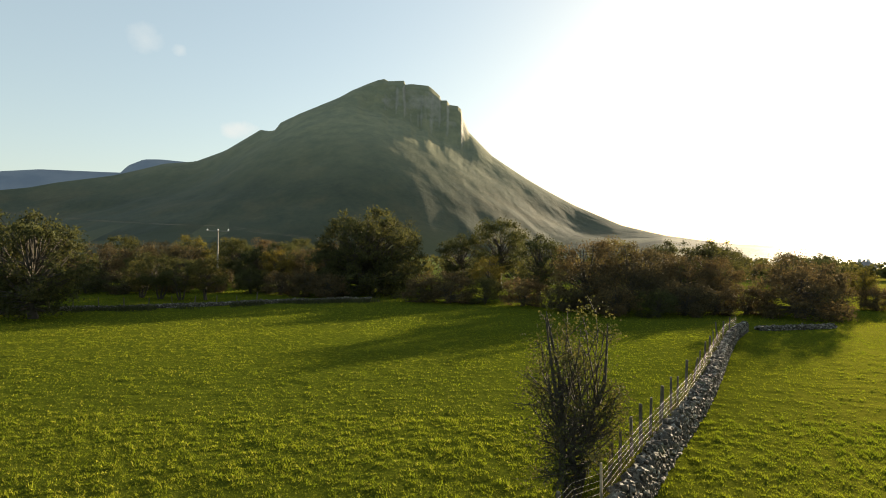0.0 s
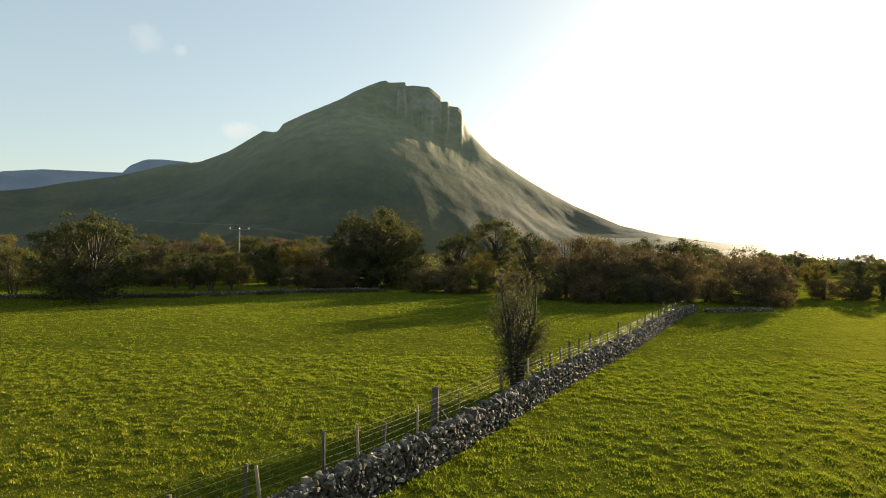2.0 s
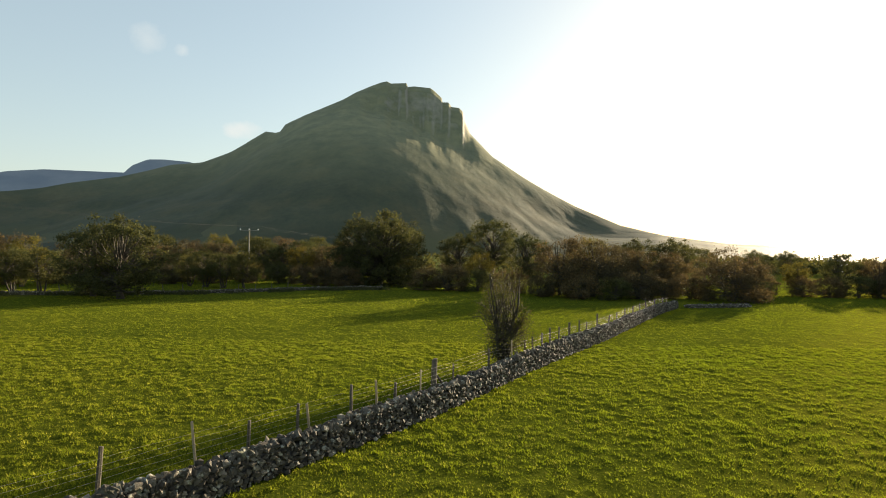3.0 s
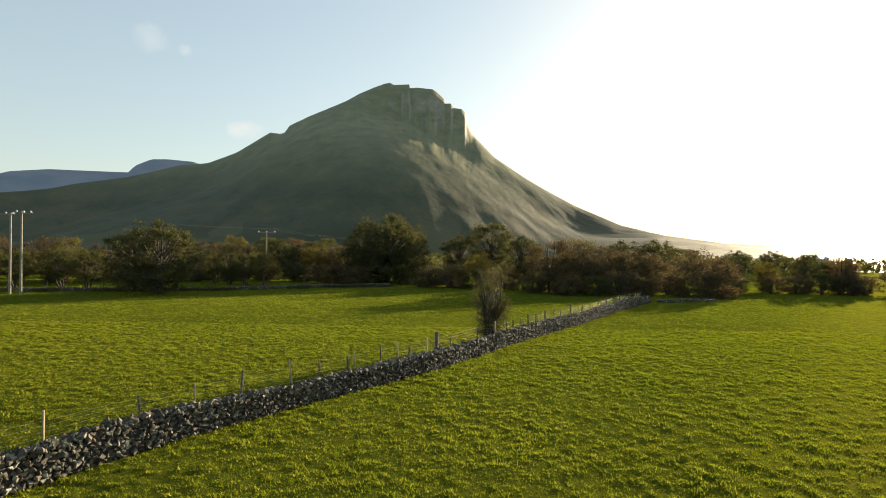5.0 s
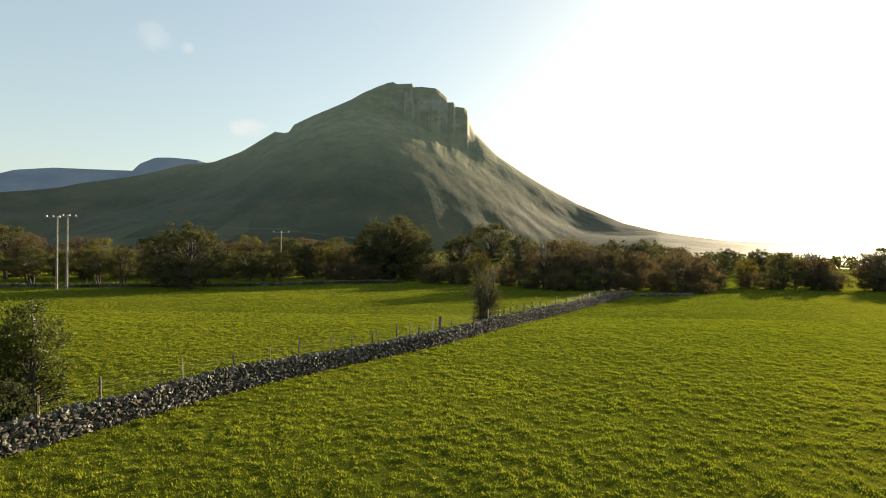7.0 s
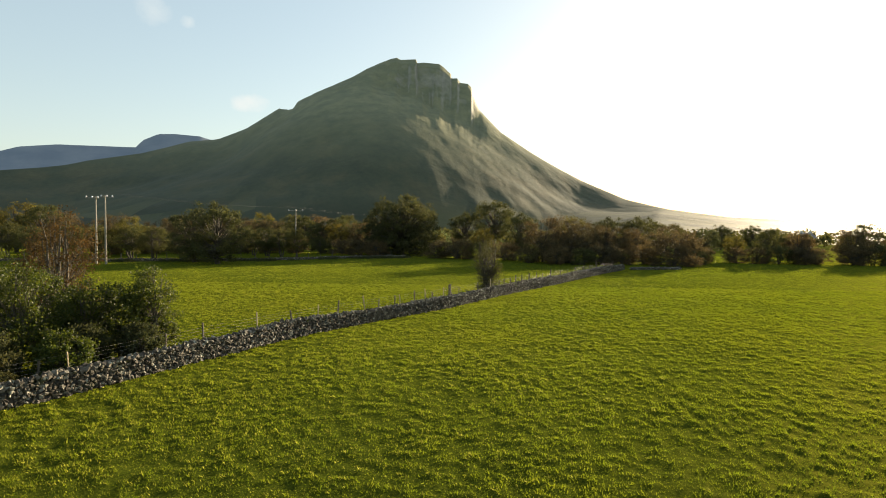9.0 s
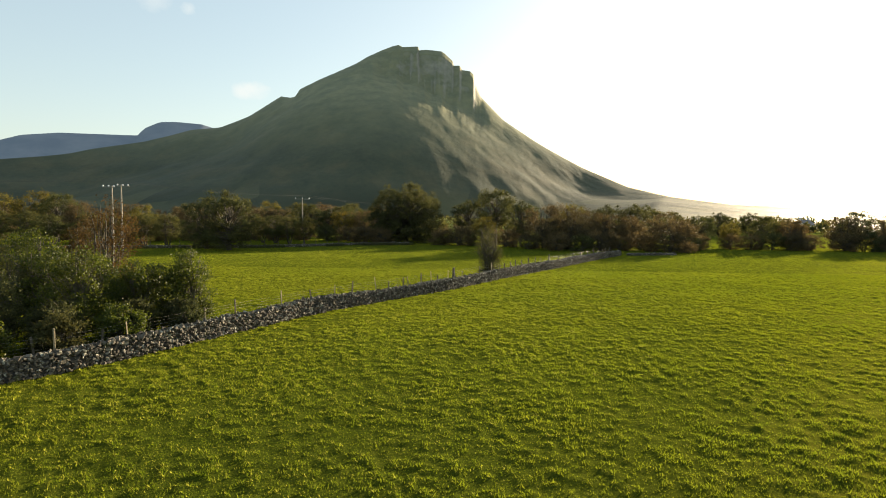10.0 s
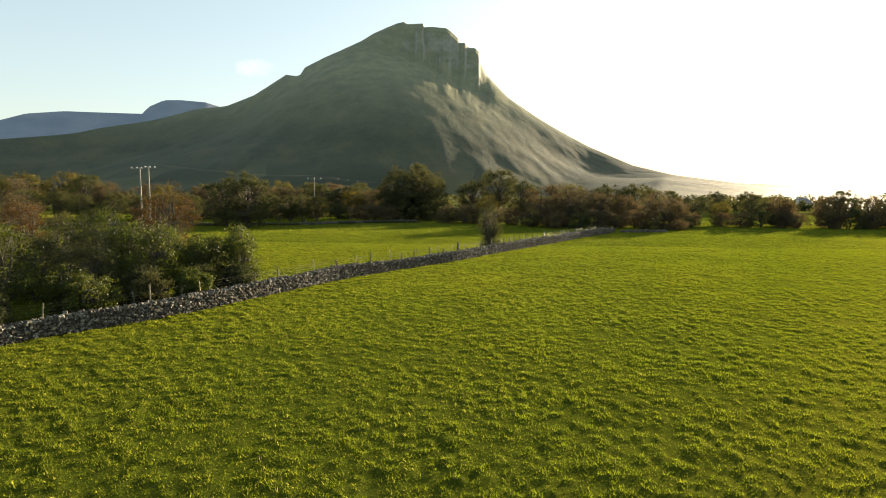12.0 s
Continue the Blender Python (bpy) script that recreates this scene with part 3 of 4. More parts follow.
def build_far_ridge():
    az = np.array([-62, -50, -42, -38, -35.4, -29.6, -29.1, -27.8, -26.5, -24.4, -20, -10])
    el = np.array([2.0, 2.6, 4.2, 5.72, 6.12, 6.32, 6.95, 7.62, 7.72, 7.66, 6.5, 3.0])
    th = np.linspace(-62, -10, 160)
    rows = np.linspace(0, 1, 24)
    T, U = np.meshgrid(th, rows)
    R = 2900 + 1500 * U
    top = 4400 * np.tan(np.radians(np.interp(T, az, el)))
    X, Y = R * np.sin(np.radians(T)), R * np.cos(np.radians(T))
    Z = 12 + top * U ** 1.5 + (fbm(X, Y, 300, 4, 12) - 0.5) * 60 * np.clip((1 - U) * 6, 0, 1) - 5
    m, n = T.shape
    idx = np.arange(n * m).reshape(m, n)
    f = np.stack([idx[:-1, :-1], idx[:-1, 1:], idx[1:, 1:], idx[1:, :-1]], -1).reshape(-1, 4)
    ob = new("backdrop", mesh_np("backdrop", np.column_stack([X.ravel(), Y.ravel(), Z.ravel()]), f, HAZED_RIDGE, True))
    tagged(ob, "distant flat-topped moorland ridge tinted blue-grey for haze", "ridge", kind="structure")


build_far_ridge()


def build_far_woods():
    """Hedgerows and copses between the fields and the mountain."""
    rng = np.random.default_rng(21)
    cents = []
    for k_row in range(40):
        a, r = radians(rng.uniform(-46, 46)), rng.uniform(140, 250)
        if k_row % 3 == 0:
            a, r = radians(rng.uniform(21, 44)), rng.uniform(250, 780)
        x, y = r * math.sin(a), r * math.cos(a)
        turn, n = rng.uniform(-0.5, 0.5), rng.integers(6, 16)
        for k in range(n):
            px, py = x + (k - n / 2) * 6.5 * math.cos(turn), y + (k - n / 2) * 6.5 * math.sin(turn)
            h = rng.uniform(2.5, 6.0)
            w = h * 0.75
            q = rng.normal(size=(64, 3))
            q /= np.linalg.norm(q, axis=1)[:, None]
            q *= rng.uniform(0.5, 1, (64, 1))
            rise = max(0.0, 225 - 0.51 * (px + 63) + 0.35 * (py - 898)) if r > 250 else 0.0
            cents.append(q * np.array([w, w, h * 0.5]) + np.array([px, py, rise + h * 0.5]))
    c = np.concatenate(cents)
    v, f = leaf_cards(rng, c, rng.uniform(0.8, 1.9, len(c)))
    ob = new("far_woods", mesh_np("far_woods", v, f, LEAF["olive"]))
    tagged(ob, "distant dark hedgerows and copses below the mountain", "woods", kind="stuff")


build_far_woods()


# ---- trees by kind ----
R = np.random.default_rng(5)
KINDS = {
    "oak": tree("oak_tree", R, 12.7, 16.2, -0.45, "dark", clumps=460, leaves=44000, leaf_size=0.25, low=1.0, skirt=0.7, uneven=0.02, dome=1.3),
    "dark": tree("round_tree", R, 10.0, 10.0, -0.05, "dark", clumps=120, leaves=12500, leaf_size=0.23, low=0.4, uneven=0.14, dome=0.6),
    "olive": tree("field_tree", R, 10.0, 10.4, 0.10, "olive", clumps=95, leaves=11500, leaf_size=0.22, low=0.4, uneven=0.16),
    "brown": tree("autumn_tree", R, 8.0, 8.6, -0.1, "brown", clumps=110, leaves=11500, leaf_size=0.18, stems=3, low=0.5, fuzz=1.1, uneven=0.12, dome=0.8),
    "russet": tree("autumn_tree", R, 8.0, 7.4, 0.06, "brown", clumps=100, leaves=10500, leaf_size=0.17, stems=2, low=0.4, fuzz=1.15),
    "gold": tree("golden_tree", R, 8.0, 7.0, 0.10, "gold", clumps=90, leaves=9500, leaf_size=0.18, stems=2, fuzz=1.1),
    "scrub": tree("scrub_bush", R, 4.0, 6.2, -0.3, "brown", clumps=90, leaves=8500, leaf_size=0.15, stems=4, low=0.9, fuzz=1.15, skirt=0.8),
    "bramble": tree("bramble_bush", R, 4.0, 5.8, -0.3, "dark", clumps=80, leaves=8500, leaf_size=0.14, stems=4, low=0.9, fuzz=1.15, skirt=0.8),
    "thicket": tree("thicket_bush", R, 7.0, 10.6, -0.35, "brown", clumps=200, leaves=18000, leaf_size=0.18, stems=6, low=0.8, fuzz=1.0, skirt=0.8, uneven=0.08, dome=0.8),
    "thorn": tree("thorn_tree", R, 6.0, 6.4, 0.16, "olive", clumps=85, leaves=9000, leaf_size=0.16, stems=3, low=0.5, fuzz=1.05),
    "standard": tree("field_tree", R, 8.0, 8.4, 0.12, "dark", clumps=95, leaves=9000, leaf_size=0.19, low=0.4),
}
NATIVE = {"oak": 12.7, "dark": 10.0, "olive": 10.0, "brown": 8.0, "russet": 8.0, "gold": 8.0, "scrub": 4.0, "bramble": 4.0, "thicket": 7.0, "thorn": 6.0, "standard": 8.0}
LABELS = {
    "oak": ("large domed oak with olive and russet leaves", "tree"),
    "dark": ("dense dark green round-headed tree in the hedgerow", "tree"),
    "olive": ("tall olive-green hedgerow tree with thinning leaves", "tree"),
    "brown": ("bushy autumn tree with dull brown leaves", "tree"),
    "russet": ("slender autumn tree with russet brown leaves", "tree"),
    "gold": ("slim tree with yellow-gold autumn leaves", "tree"),
    "scrub": ("low tangle of brown scrub under the trees", "bush"),
    "bramble": ("low dark green bramble bush under the trees", "bush"),
    "thicket": ("broad rounded thicket of brown autumn scrub", "bush"),
    "thorn": ("small olive-green thorn tree on short bare stems", "tree"),
    "standard": ("dark round-headed tree on a clear bare trunk", "tree"),
}
TREES = [
    ("oak", -12.0, 94, 15.0), ("olive", -66, 118, 10.0), ("dark", -74, 112, 9.6), ("brown", -60, 122, 9.6), ("dark", -52, 116, 9.4), ("olive", -46, 124, 10.0), ("brown", -38, 126, 10.4), ("olive", -31, 122, 10.0), ("dark", -24, 118, 9.0),
    ("dark", -41.0, 57.2, 11.8), ("dark", -46.6, 60.5, 10.6), ("gold", -57, 130, 11.0),
    ("olive", -40, 112, 9.6), ("brown", -52, 98, 8.6), ("brown", -58, 96, 8.8), ("russet", -64, 92, 9.0), ("dark", -49, 93, 7.0), ("brown", -46, 103, 8.8), ("dark", -34, 104, 8.4), ("olive", -30, 108, 9.0), ("brown", -70, 94, 9.0), ("gold", -28, 97, 7.8), ("brown", -24, 100, 8.4), ("russet", -20.5, 106, 9.0),
    ("thorn", -40.0, 80.5, 6.4), ("thorn", -36.6, 79.6, 6.0), ("thorn", -33.2, 80.2, 6.2), ("thorn", -43.5, 82, 5.6),
    ("dark", -18.5, 93, 8.8), ("dark", 3.5, 112, 11.4), ("olive", 11.2, 110, 14.2), ("dark", 16.5, 97, 11.2),
    ("gold", 7, 91, 7.2), ("brown", 18.5, 73, 10.2), ("brown", 23, 72, 9.8), ("gold", 27.4, 93, 10.4), ("russet", 29, 80, 8.6), ("brown", 33, 77, 8.2),
    ("dark", 43, 92, 10.4), ("dark", 36.6, 93, 10.2), ("dark", 52.8, 109, 10.0), ("russet", 37.5, 77, 7.2), ("thicket", 41.8, 66.5, 8.0), ("russet", 49, 78, 6.2),
    ("standard", 55.6, 85, 7.8), ("gold", 61.8, 84, 6.0), ("olive", 68, 82, 7.6), ("russet", 72.6, 79, 7.2), ("brown", 74.4, 82, 6.8),
    ("brown", 83.5, 78, 8.2), ("olive", 88, 82, 9.0), ("brown", 94, 80, 8.6), ("olive", 101, 84, 8.6), ("russet", 108, 82, 8.4), ("dark", 116, 86, 9.0), ("brown", 124, 84, 8.4),
    ("olive", 66, 128, 8.4), ("dark", 86, 142, 8.6), ("dark", 100, 150, 8.6),
    ("thorn", -60, 64, 6.6), ("gold", -68, 76, 9.0), ("russet", -78, 72, 9.2), ("olive", -86, 76, 11.0), ("gold", -96, 82, 12.2), ("brown", -90, 84, 10.5), ("brown", -73, 80, 9.6),
    ("brown", -106, 84, 10.8), ("gold", -114, 92, 12.2), ("olive", -124, 92, 12.8), ("thorn", -55.4, 63, 6.4), ("thorn", -65, 61, 6.2), ("thorn", -70.4, 62, 6.6), ("thorn", -76, 60, 6.4), ("thorn", -82, 62, 7.0), ("thorn", -89, 62, 7.2), ("thorn", -98, 60, 7.2),
]
SCRUB = [(-17, 86, 4.4), (-3, 82, 4.4), (1, 80, 5.4), (6, 80, 4.2), (11, 77, 4.6), (15, 71, 3.6), (20, 67, 4.4), (25, 66, 3.6), (29, 68, 4.8), (33, 69, 3.8), (37.5, 70, 4.4),
         (47.4, 72, 4.2), (50.6, 75, 4.0), (58.8, 77, 3.8), (63, 77, 4.0), (67, 76, 4.2), (71.5, 75, 4.4), (75, 77, 4.0), (81.5, 75, 4.6), (86, 76, 5.0), (91, 76, 5.2), (96, 78, 5.4), (102, 78, 5.6), (109, 79, 5.6), (116, 80, 5.8),
         (-21, 88, 4.6), (-25.5, 90, 4.4), (-31, 92, 4.4), (-37, 93, 4.6), (-43, 91, 4.6), (-49, 88, 4.4), (-55, 88, 4.8), (-61, 86, 4.8), (-67, 84, 5.0)]


def plant(kind, x, y, h, first):
    size = h / NATIVE[kind]
    m = pose(x, y, gz(x, y) - 0.05, 0, 0, R.uniform(0, 360)) @ Matrix.Diagonal((size, size, size, 1))
    if first:
        ob = KINDS[kind]
        ob.matrix_basis = m
    else:
        ob = copy_thing(KINDS[kind], m @ Matrix.Diagonal((*(1 / c for c in KINDS[kind].scale), 1)))
    label, cat = LABELS[kind]
    return tagged(ob, label, cat, "hedgerow trees" if cat == "tree" else "hedgerow scrub")


planted = set()
for kind, x, y, h in TREES + [("bramble" if i % 4 == 3 else "scrub", *s) for i, s in enumerate(SCRUB)]:
    plant(kind, x, y, h, kind not in planted)
    planted.add(kind)

# the thorn beside the wall
thorn = tree("hawthorn_tree", np.random.default_rng(8), 6.0, 3.5, -0.12, "olive", BARK, clumps=130, leaves=8000, leaf_size=0.09, stems=3, low=0.7, twigs=3, corners=4, fuzz=1.4, skirt=0.3, uneven=0.45, lobed=9, spread=1.0)
put(thorn, 3.8, 16.3)
tagged(thorn, "slender ragged hawthorn with small olive-brown leaves beside the wall", "tree")

# saplings and bushes behind the wall
NEAR = [("fresh", -15.7, -11.8, 5.4, 2.9), ("fresh", -17.6, -14.2, 4.6, 3.8), ("fresh", -19.6, -16.4, 5.8, 4.2), ("dark", -22.0, -19.6, 4.4, 4.6), ("fresh", -24.8, -22.8, 5.8, 4.6),
        ("fresh", -28.5, -8.0, 6.2, 5.6), ("dark", -24.6, -14.4, 5.0, 5.2), ("fresh", -29.6, -18.5, 6.4, 5.2), ("dark", -28.6, -26.2, 4.6, 5.2), ("rust", -21.6, -10.2, 8.2, 4.6),
        ("brown", -40.0, -2.0, 7.4, 6.2), ("gold", -35.6, -12.0, 6.6, 5.4), ("dark", -34.0, -22.0, 5.4, 6.0), ("dark", -17.0, -15.6, 2.4, 2.8), ("dark", -19.0, -18.8, 2.8, 3.0),
        ("fresh", -21.4, -21.8, 3.2, 3.0), ("dark", -24.0, -25.6, 3.0, 3.4), ("fresh", -26.8, -29.4, 3.6, 3.6), ("dark", -23.8, -8.4, 3.6, 4.2), ("olive", -32.4, -7.0, 5.6, 5.0),
        ("rust", -26.6, -4.2, 6.8, 4.2), ("fresh", -22.4, -14.6, 5.4, 3.6), ("fresh", -16.9, -12.6, 4.0, 3.4), ("fresh", -18.6, -14.0, 3.4, 3.6), ("fresh", -20.6, -13.0, 4.6, 3.4),
        ("dark", -15.0, -14.2, 2.3, 2.6), ("fresh", -16.5, -17.4, 2.5, 2.6), ("dark", -17.7, -20.2, 2.4, 2.6), ("fresh", -19.6, -22.8, 2.7, 2.8), ("dark", -22.4, -26.6, 2.5, 2.8), ("fresh", -25.2, -31.4, 2.8, 3.0),
        ("dark", -27.0, -17.0, 4.2, 4.8), ("dark", -31.5, -14.6, 4.6, 5.0), ("rust", -36.5, -6.0, 6.6, 4.6)]
for kind, x, y, h, w in NEAR:
    b = tree("sapling_bush", R, h, w, 0.0, kind, PALE_BARK, clumps=90, leaves=8000, leaf_size=0.12, stems=5, low=1.0, twigs=1, corners=4, fuzz=1.25, skirt=1.0)
    put(b, x, y)
    tagged(b, {"fresh": "leafy green ash sapling behind the wall", "dark": "dense dark green bush behind the wall", "rust": "rust-red birch sapling with thin leaves", "brown": "brown autumn bush with thin leaves", "gold": "yellowing leafy bush behind the wall", "olive": "olive-green leafy bush behind the wall"}[kind], "bush", "bushes behind the wall")


# ---- fence along the wall ----
def post_mesh(name, material, wide, tall, rng):
    """A rough split post: a tapered, slightly twisted prism with a weathered slanting top."""
    bm = bmesh.new()
    rings = []
    for k, z in enumerate((-0.2, 0.3 * tall, 0.7 * tall, tall)):
        ring = []
        for i in range(7):
            a = i * 2 * math.pi / 7 + 0.05 * k
            r = wide / 2 * (1.06 - 0.14 * z / tall) * (1 + 0.14 * math.sin(i * 2.4 + 1) + rng.uniform(-0.05, 0.05))
            ring.append(bm.verts.new((r * math.cos(a), r * math.sin(a) * 0.85, z + (0.10 * wide * math.cos(a) if k == 3 else 0))))
        rings.append(ring)
    for a, b in zip(rings, rings[1:]):
        for i in range(7):
            bm.faces.new((a[i], a[(i + 1) % 7], b[(i + 1) % 7], b[i]))
    tip = bm.verts.new((0, 0, tall + 0.015))
    for i in range(7):
        bm.faces.new((rings[-1][i], rings[-1][(i + 1) % 7], tip))
    bm.faces.new(rings[0][::-1])
    return bm_mesh(name, bm, material)


LINE, HEAD = along(WALL, 0.1)


def beside(x, off):
    """A place off metres to the far side of the wall's line, where the line passes x."""
    i = int(np.argmin(np.abs(LINE[:, 0] - HEAD[:, 1] * off - x)))
    d = HEAD[i]
    return LINE[i, 0] - d[1] * off, LINE[i, 1] + d[0] * off


fence = new("post_and_wire_fence")
tagged(fence, "old post and wire fence along the field wall", "fence")
prng = np.random.default_rng(17)
GREY = [post_mesh("post", POST, 0.12, 1.42, prng), post_mesh("post", POST, 0.10, 1.35, prng), post_mesh("post", POST, 0.14, 1.5, prng)]
PALE = [post_mesh("post", NEW_POST, 0.085, 1.8, prng), post_mesh("post", NEW_POST, 0.075, 1.68, prng)]
THICK = post_mesh("post", POST, 0.24, 1.75, prng)
GREY_X = [-24.4, -21.8, -19.6, -18.0, -16.6, -14.0, -13.0, -9.9, -7.7, -5.3, -4.2, -2.8, -1.4, 0.9, 2.75, 5.1, 5.7, 6.5, 7.2, 8.0, 9.0, 10.1, 11.0, 12.4, 14.0, 15.6, 17.2, 19.0, 20.8, 22.6, 24.6, 26.6]
PALE_X = [-23.0, -20.4, -17.2, -15.6, -11.0, -8.5, -5.9, -3.65, -1.9, -0.45, 4.0]
for k, x in enumerate(GREY_X):
    px, py = beside(x, 1.0)
    p = child("post", GREY[k % 3], fence)
    p.matrix_basis = pose(px, py, gz(px, py), prng.normal() * 3, prng.normal() * 3, prng.uniform(0, 360)) @ Matrix.Diagonal((1, 1, prng.uniform(0.92, 1.15), 1))
for k, x in enumerate(PALE_X):
    px, py = beside(x, 0.36)
    p = child("post", PALE[k % 2], fence, "pale split timber post")
    p.matrix_basis = pose(px, py, gz(px, py), prng.normal() * 3, prng.normal() * 4, prng.uniform(0, 360)) @ Matrix.Diagonal((1, 1, prng.uniform(0.94, 1.06), 1))
px, py = beside(0.05, 1.15)
p = child("post", THICK, fence, "thick weathered straining post")
p.matrix_basis = pose(px, py, gz(px, py), 0, 1, 20)
bx, by = beside(0.75, 1.15)
v, f = tubes([(np.array([[px, py, gz(px, py) + 1.2], [bx, by, gz(bx, by) - 0.1]]), np.array([0.055, 0.055]))], 6)
child("brace", mesh_np("brace", v, f, POST), fence)
for k, (off, z) in enumerate(((0.50, 0.78), (0.50, 0.96), (0.51, 1.13), (0.49, 1.30), (0.50, 1.46))):
    xs = np.arange(-24, 27.5, 0.8)
    pts = np.array([(*beside(x, off + (0.4 if x < 4.0 else 0)), 0) for x in xs])
    pts[:, 2] = ground_z(pts[:, 0], pts[:, 1]) + z - 0.03 * np.abs(np.sin(xs * 1.4 + k))
    v, f = tubes([(pts, np.full(len(pts), 0.0022))], 5)
    child("wire", mesh_np("wire", v, f, WIRE, True), fence)


field_fence = new("field_fence")
tagged(field_fence, "line of small weathered posts along the far wall", "fence")
fq, fd = along([(-96, 53.4), (-76, 57.4), (-52, 63.4), (-36, 69.6), (-24, 77.4)], 2.6)
for k, (x, y) in enumerate(fq):
    p = child("post", GREY[k % 3], field_fence)
    p.matrix_basis = pose(x, y + prng.normal() * 0.1, gz(x, y), prng.normal() * 4, prng.normal() * 4, prng.uniform(0, 360)) @ Matrix.Diagonal((1, 1, prng.uniform(0.8, 1.05), 1))


# ---- utility poles ----
def utility_pole(x, y, tall, arm, pins, turn):
    root = new("utility_pole")
    v, f = tubes([(np.array([[0, 0, -0.3], [0, 0, tall * 0.5], [0, 0, tall]]), np.array([0.17, 0.14, 0.11]))], 12)
    child("pole", mesh_np("pole", v, f, POLE, True), root)
    bm = bmesh.new()
    bmesh.ops.create_cube(bm, size=1, matrix=Matrix.Translation(((arm[0] + arm[1]) / 2, -0.15, tall - 0.25)) @ Matrix.Diagonal((arm[1] - arm[0], 0.11, 0.13, 1)))
    bmesh.ops.bevel(bm, geom=bm.edges[:], offset=0.012, segments=1, affect="EDGES")
    part("crossarm", bm, POLE, root)
    for q in pins:
        zz = np.array([0, 0.05, 0.06, 0.12, 0.13, 0.19, 0.20, 0.27, 0.30])
        rr = np.array([0.04, 0.04, 0.15, 0.13, 0.06, 0.15, 0.13, 0.08, 0.03])
        pts = np.column_stack([np.full(9, q), np.full(9, -0.15), tall - 0.19 + zz])
        v, f = tubes([(pts, rr)], 10)
        child("insulator", mesh_np("insulator", v, f, PORCELAIN, True), root, "white porcelain insulator")
    root.matrix_basis = pose(x, y, gz(x, y), 0, 0, turn)
    return tagged(root, "tall grey wooden utility pole with a crossarm and white insulators", "utility pole", "utility poles")


utility_pole(-59.5, 52.5, 11.2, (-1.5, 0.5), (-1.33, -0.5, 0.3), 34)
utility_pole(-57.6, 52.0, 11.4, (-0.7, 1.3), (-0.53, 0.25, 1.05), 34)
utility_pole(-38.2, 96.5, 10.4, (-1.8, 1.8), (-1.65, 0.0, 1.65), 20)
cables = new("power_line")
tagged(cables, "thin bare overhead power line strung between the poles", "power line")
for a, b in (((-58.9, 52.2, 11.6), (-39.7, 95.9, 10.5)), ((-57.4, 51.8, 11.6), (-38.2, 96.4, 10.5)), ((-56.8, 52.4, 11.6), (-36.6, 97.0, 10.5)),
             ((-39.7, 95.9, 10.5), (-30, 200, 10)), ((-36.6, 97.0, 10.5), (-27, 200, 10)), ((-60.6, 52.0, 11.6), (-150, 40, 12)), ((-59.9, 52.4, 11.6), (-150, 42, 12))):
    t = np.linspace(0, 1, 25)[:, None]
    pts = np.array(a) * (1 - t) + np.array(b) * t - np.array([0, 0, 1.0]) * 4 * t * (1 - t) * 0.7
    v, f = tubes([(pts, np.full(25, 0.0045))], 4)
    child("cable", mesh_np("cable", v, f, CABLE, True), cables)


# ---- distant houses ----
def house(x, y, long, deep, tall, turn):
    root = new("cottage")
    bm = bmesh.new()
    vs = [bm.verts.new(c) for c in ((-long / 2, -deep / 2, -0.5), (long / 2, -deep / 2, -0.5), (long / 2, deep / 2, -0.5), (-long / 2, deep / 2, -0.5),
                                    (-long / 2, -deep / 2, tall), (long / 2, -deep / 2, tall), (long / 2, deep / 2, tall), (-long / 2, deep / 2, tall),
                                    (-long / 2, 0, tall + deep * 0.4), (long / 2, 0, tall + deep * 0.4))]
    for q in ((0, 1, 5, 4), (2, 3, 7, 6), (1, 2, 6, 9, 5), (3, 0, 4, 8, 7)):
        bm.faces.new([vs[i] for i in q])
    part("wall", bm, RENDERED, root)
    bm = bmesh.new()
    for sgn in (-1, 1):
        slope = Matrix.Translation((0, sgn * deep * 0.27, tall + deep * 0.2)) @ Matrix.Rotation(-sgn * math.atan(0.8), 4, "X") @ Matrix.Diagonal((long + 0.6, deep * 0.72, 0.15, 1))
        bmesh.ops.create_cube(bm, size=1, matrix=slope)
    roof = part("roof", bm, SLATE, root)
    for sgn in (-1, 1):
        bm = bmesh.new()
        bmesh.ops.create_cube(bm, size=1, matrix=Matrix.Translation((sgn * long * 0.42, 0, tall + deep * 0.45)) @ Matrix.Diagonal((0.7, 0.7, 1.4, 1)))
        part("chimney", bm, RENDERED, roof)
    for k in (-0.3, 0.3):
        bm = bmesh.new()
        bmesh.ops.create_cube(bm, size=1, matrix=Matrix.Translation((k * long, -deep / 2 - 0.01, tall * 0.6)) @ Matrix.Diagonal((1.0, 0.08, 1.2, 1)))
        part("window", bm, SLATE, root)
    root.matrix_basis = pose(x, y, 0, 0, 0, turn)
    return tagged(root, "distant white cottage with a dark slate roof", "house", "")


house(148, 200, 7.5, 5, 2.5, 30)


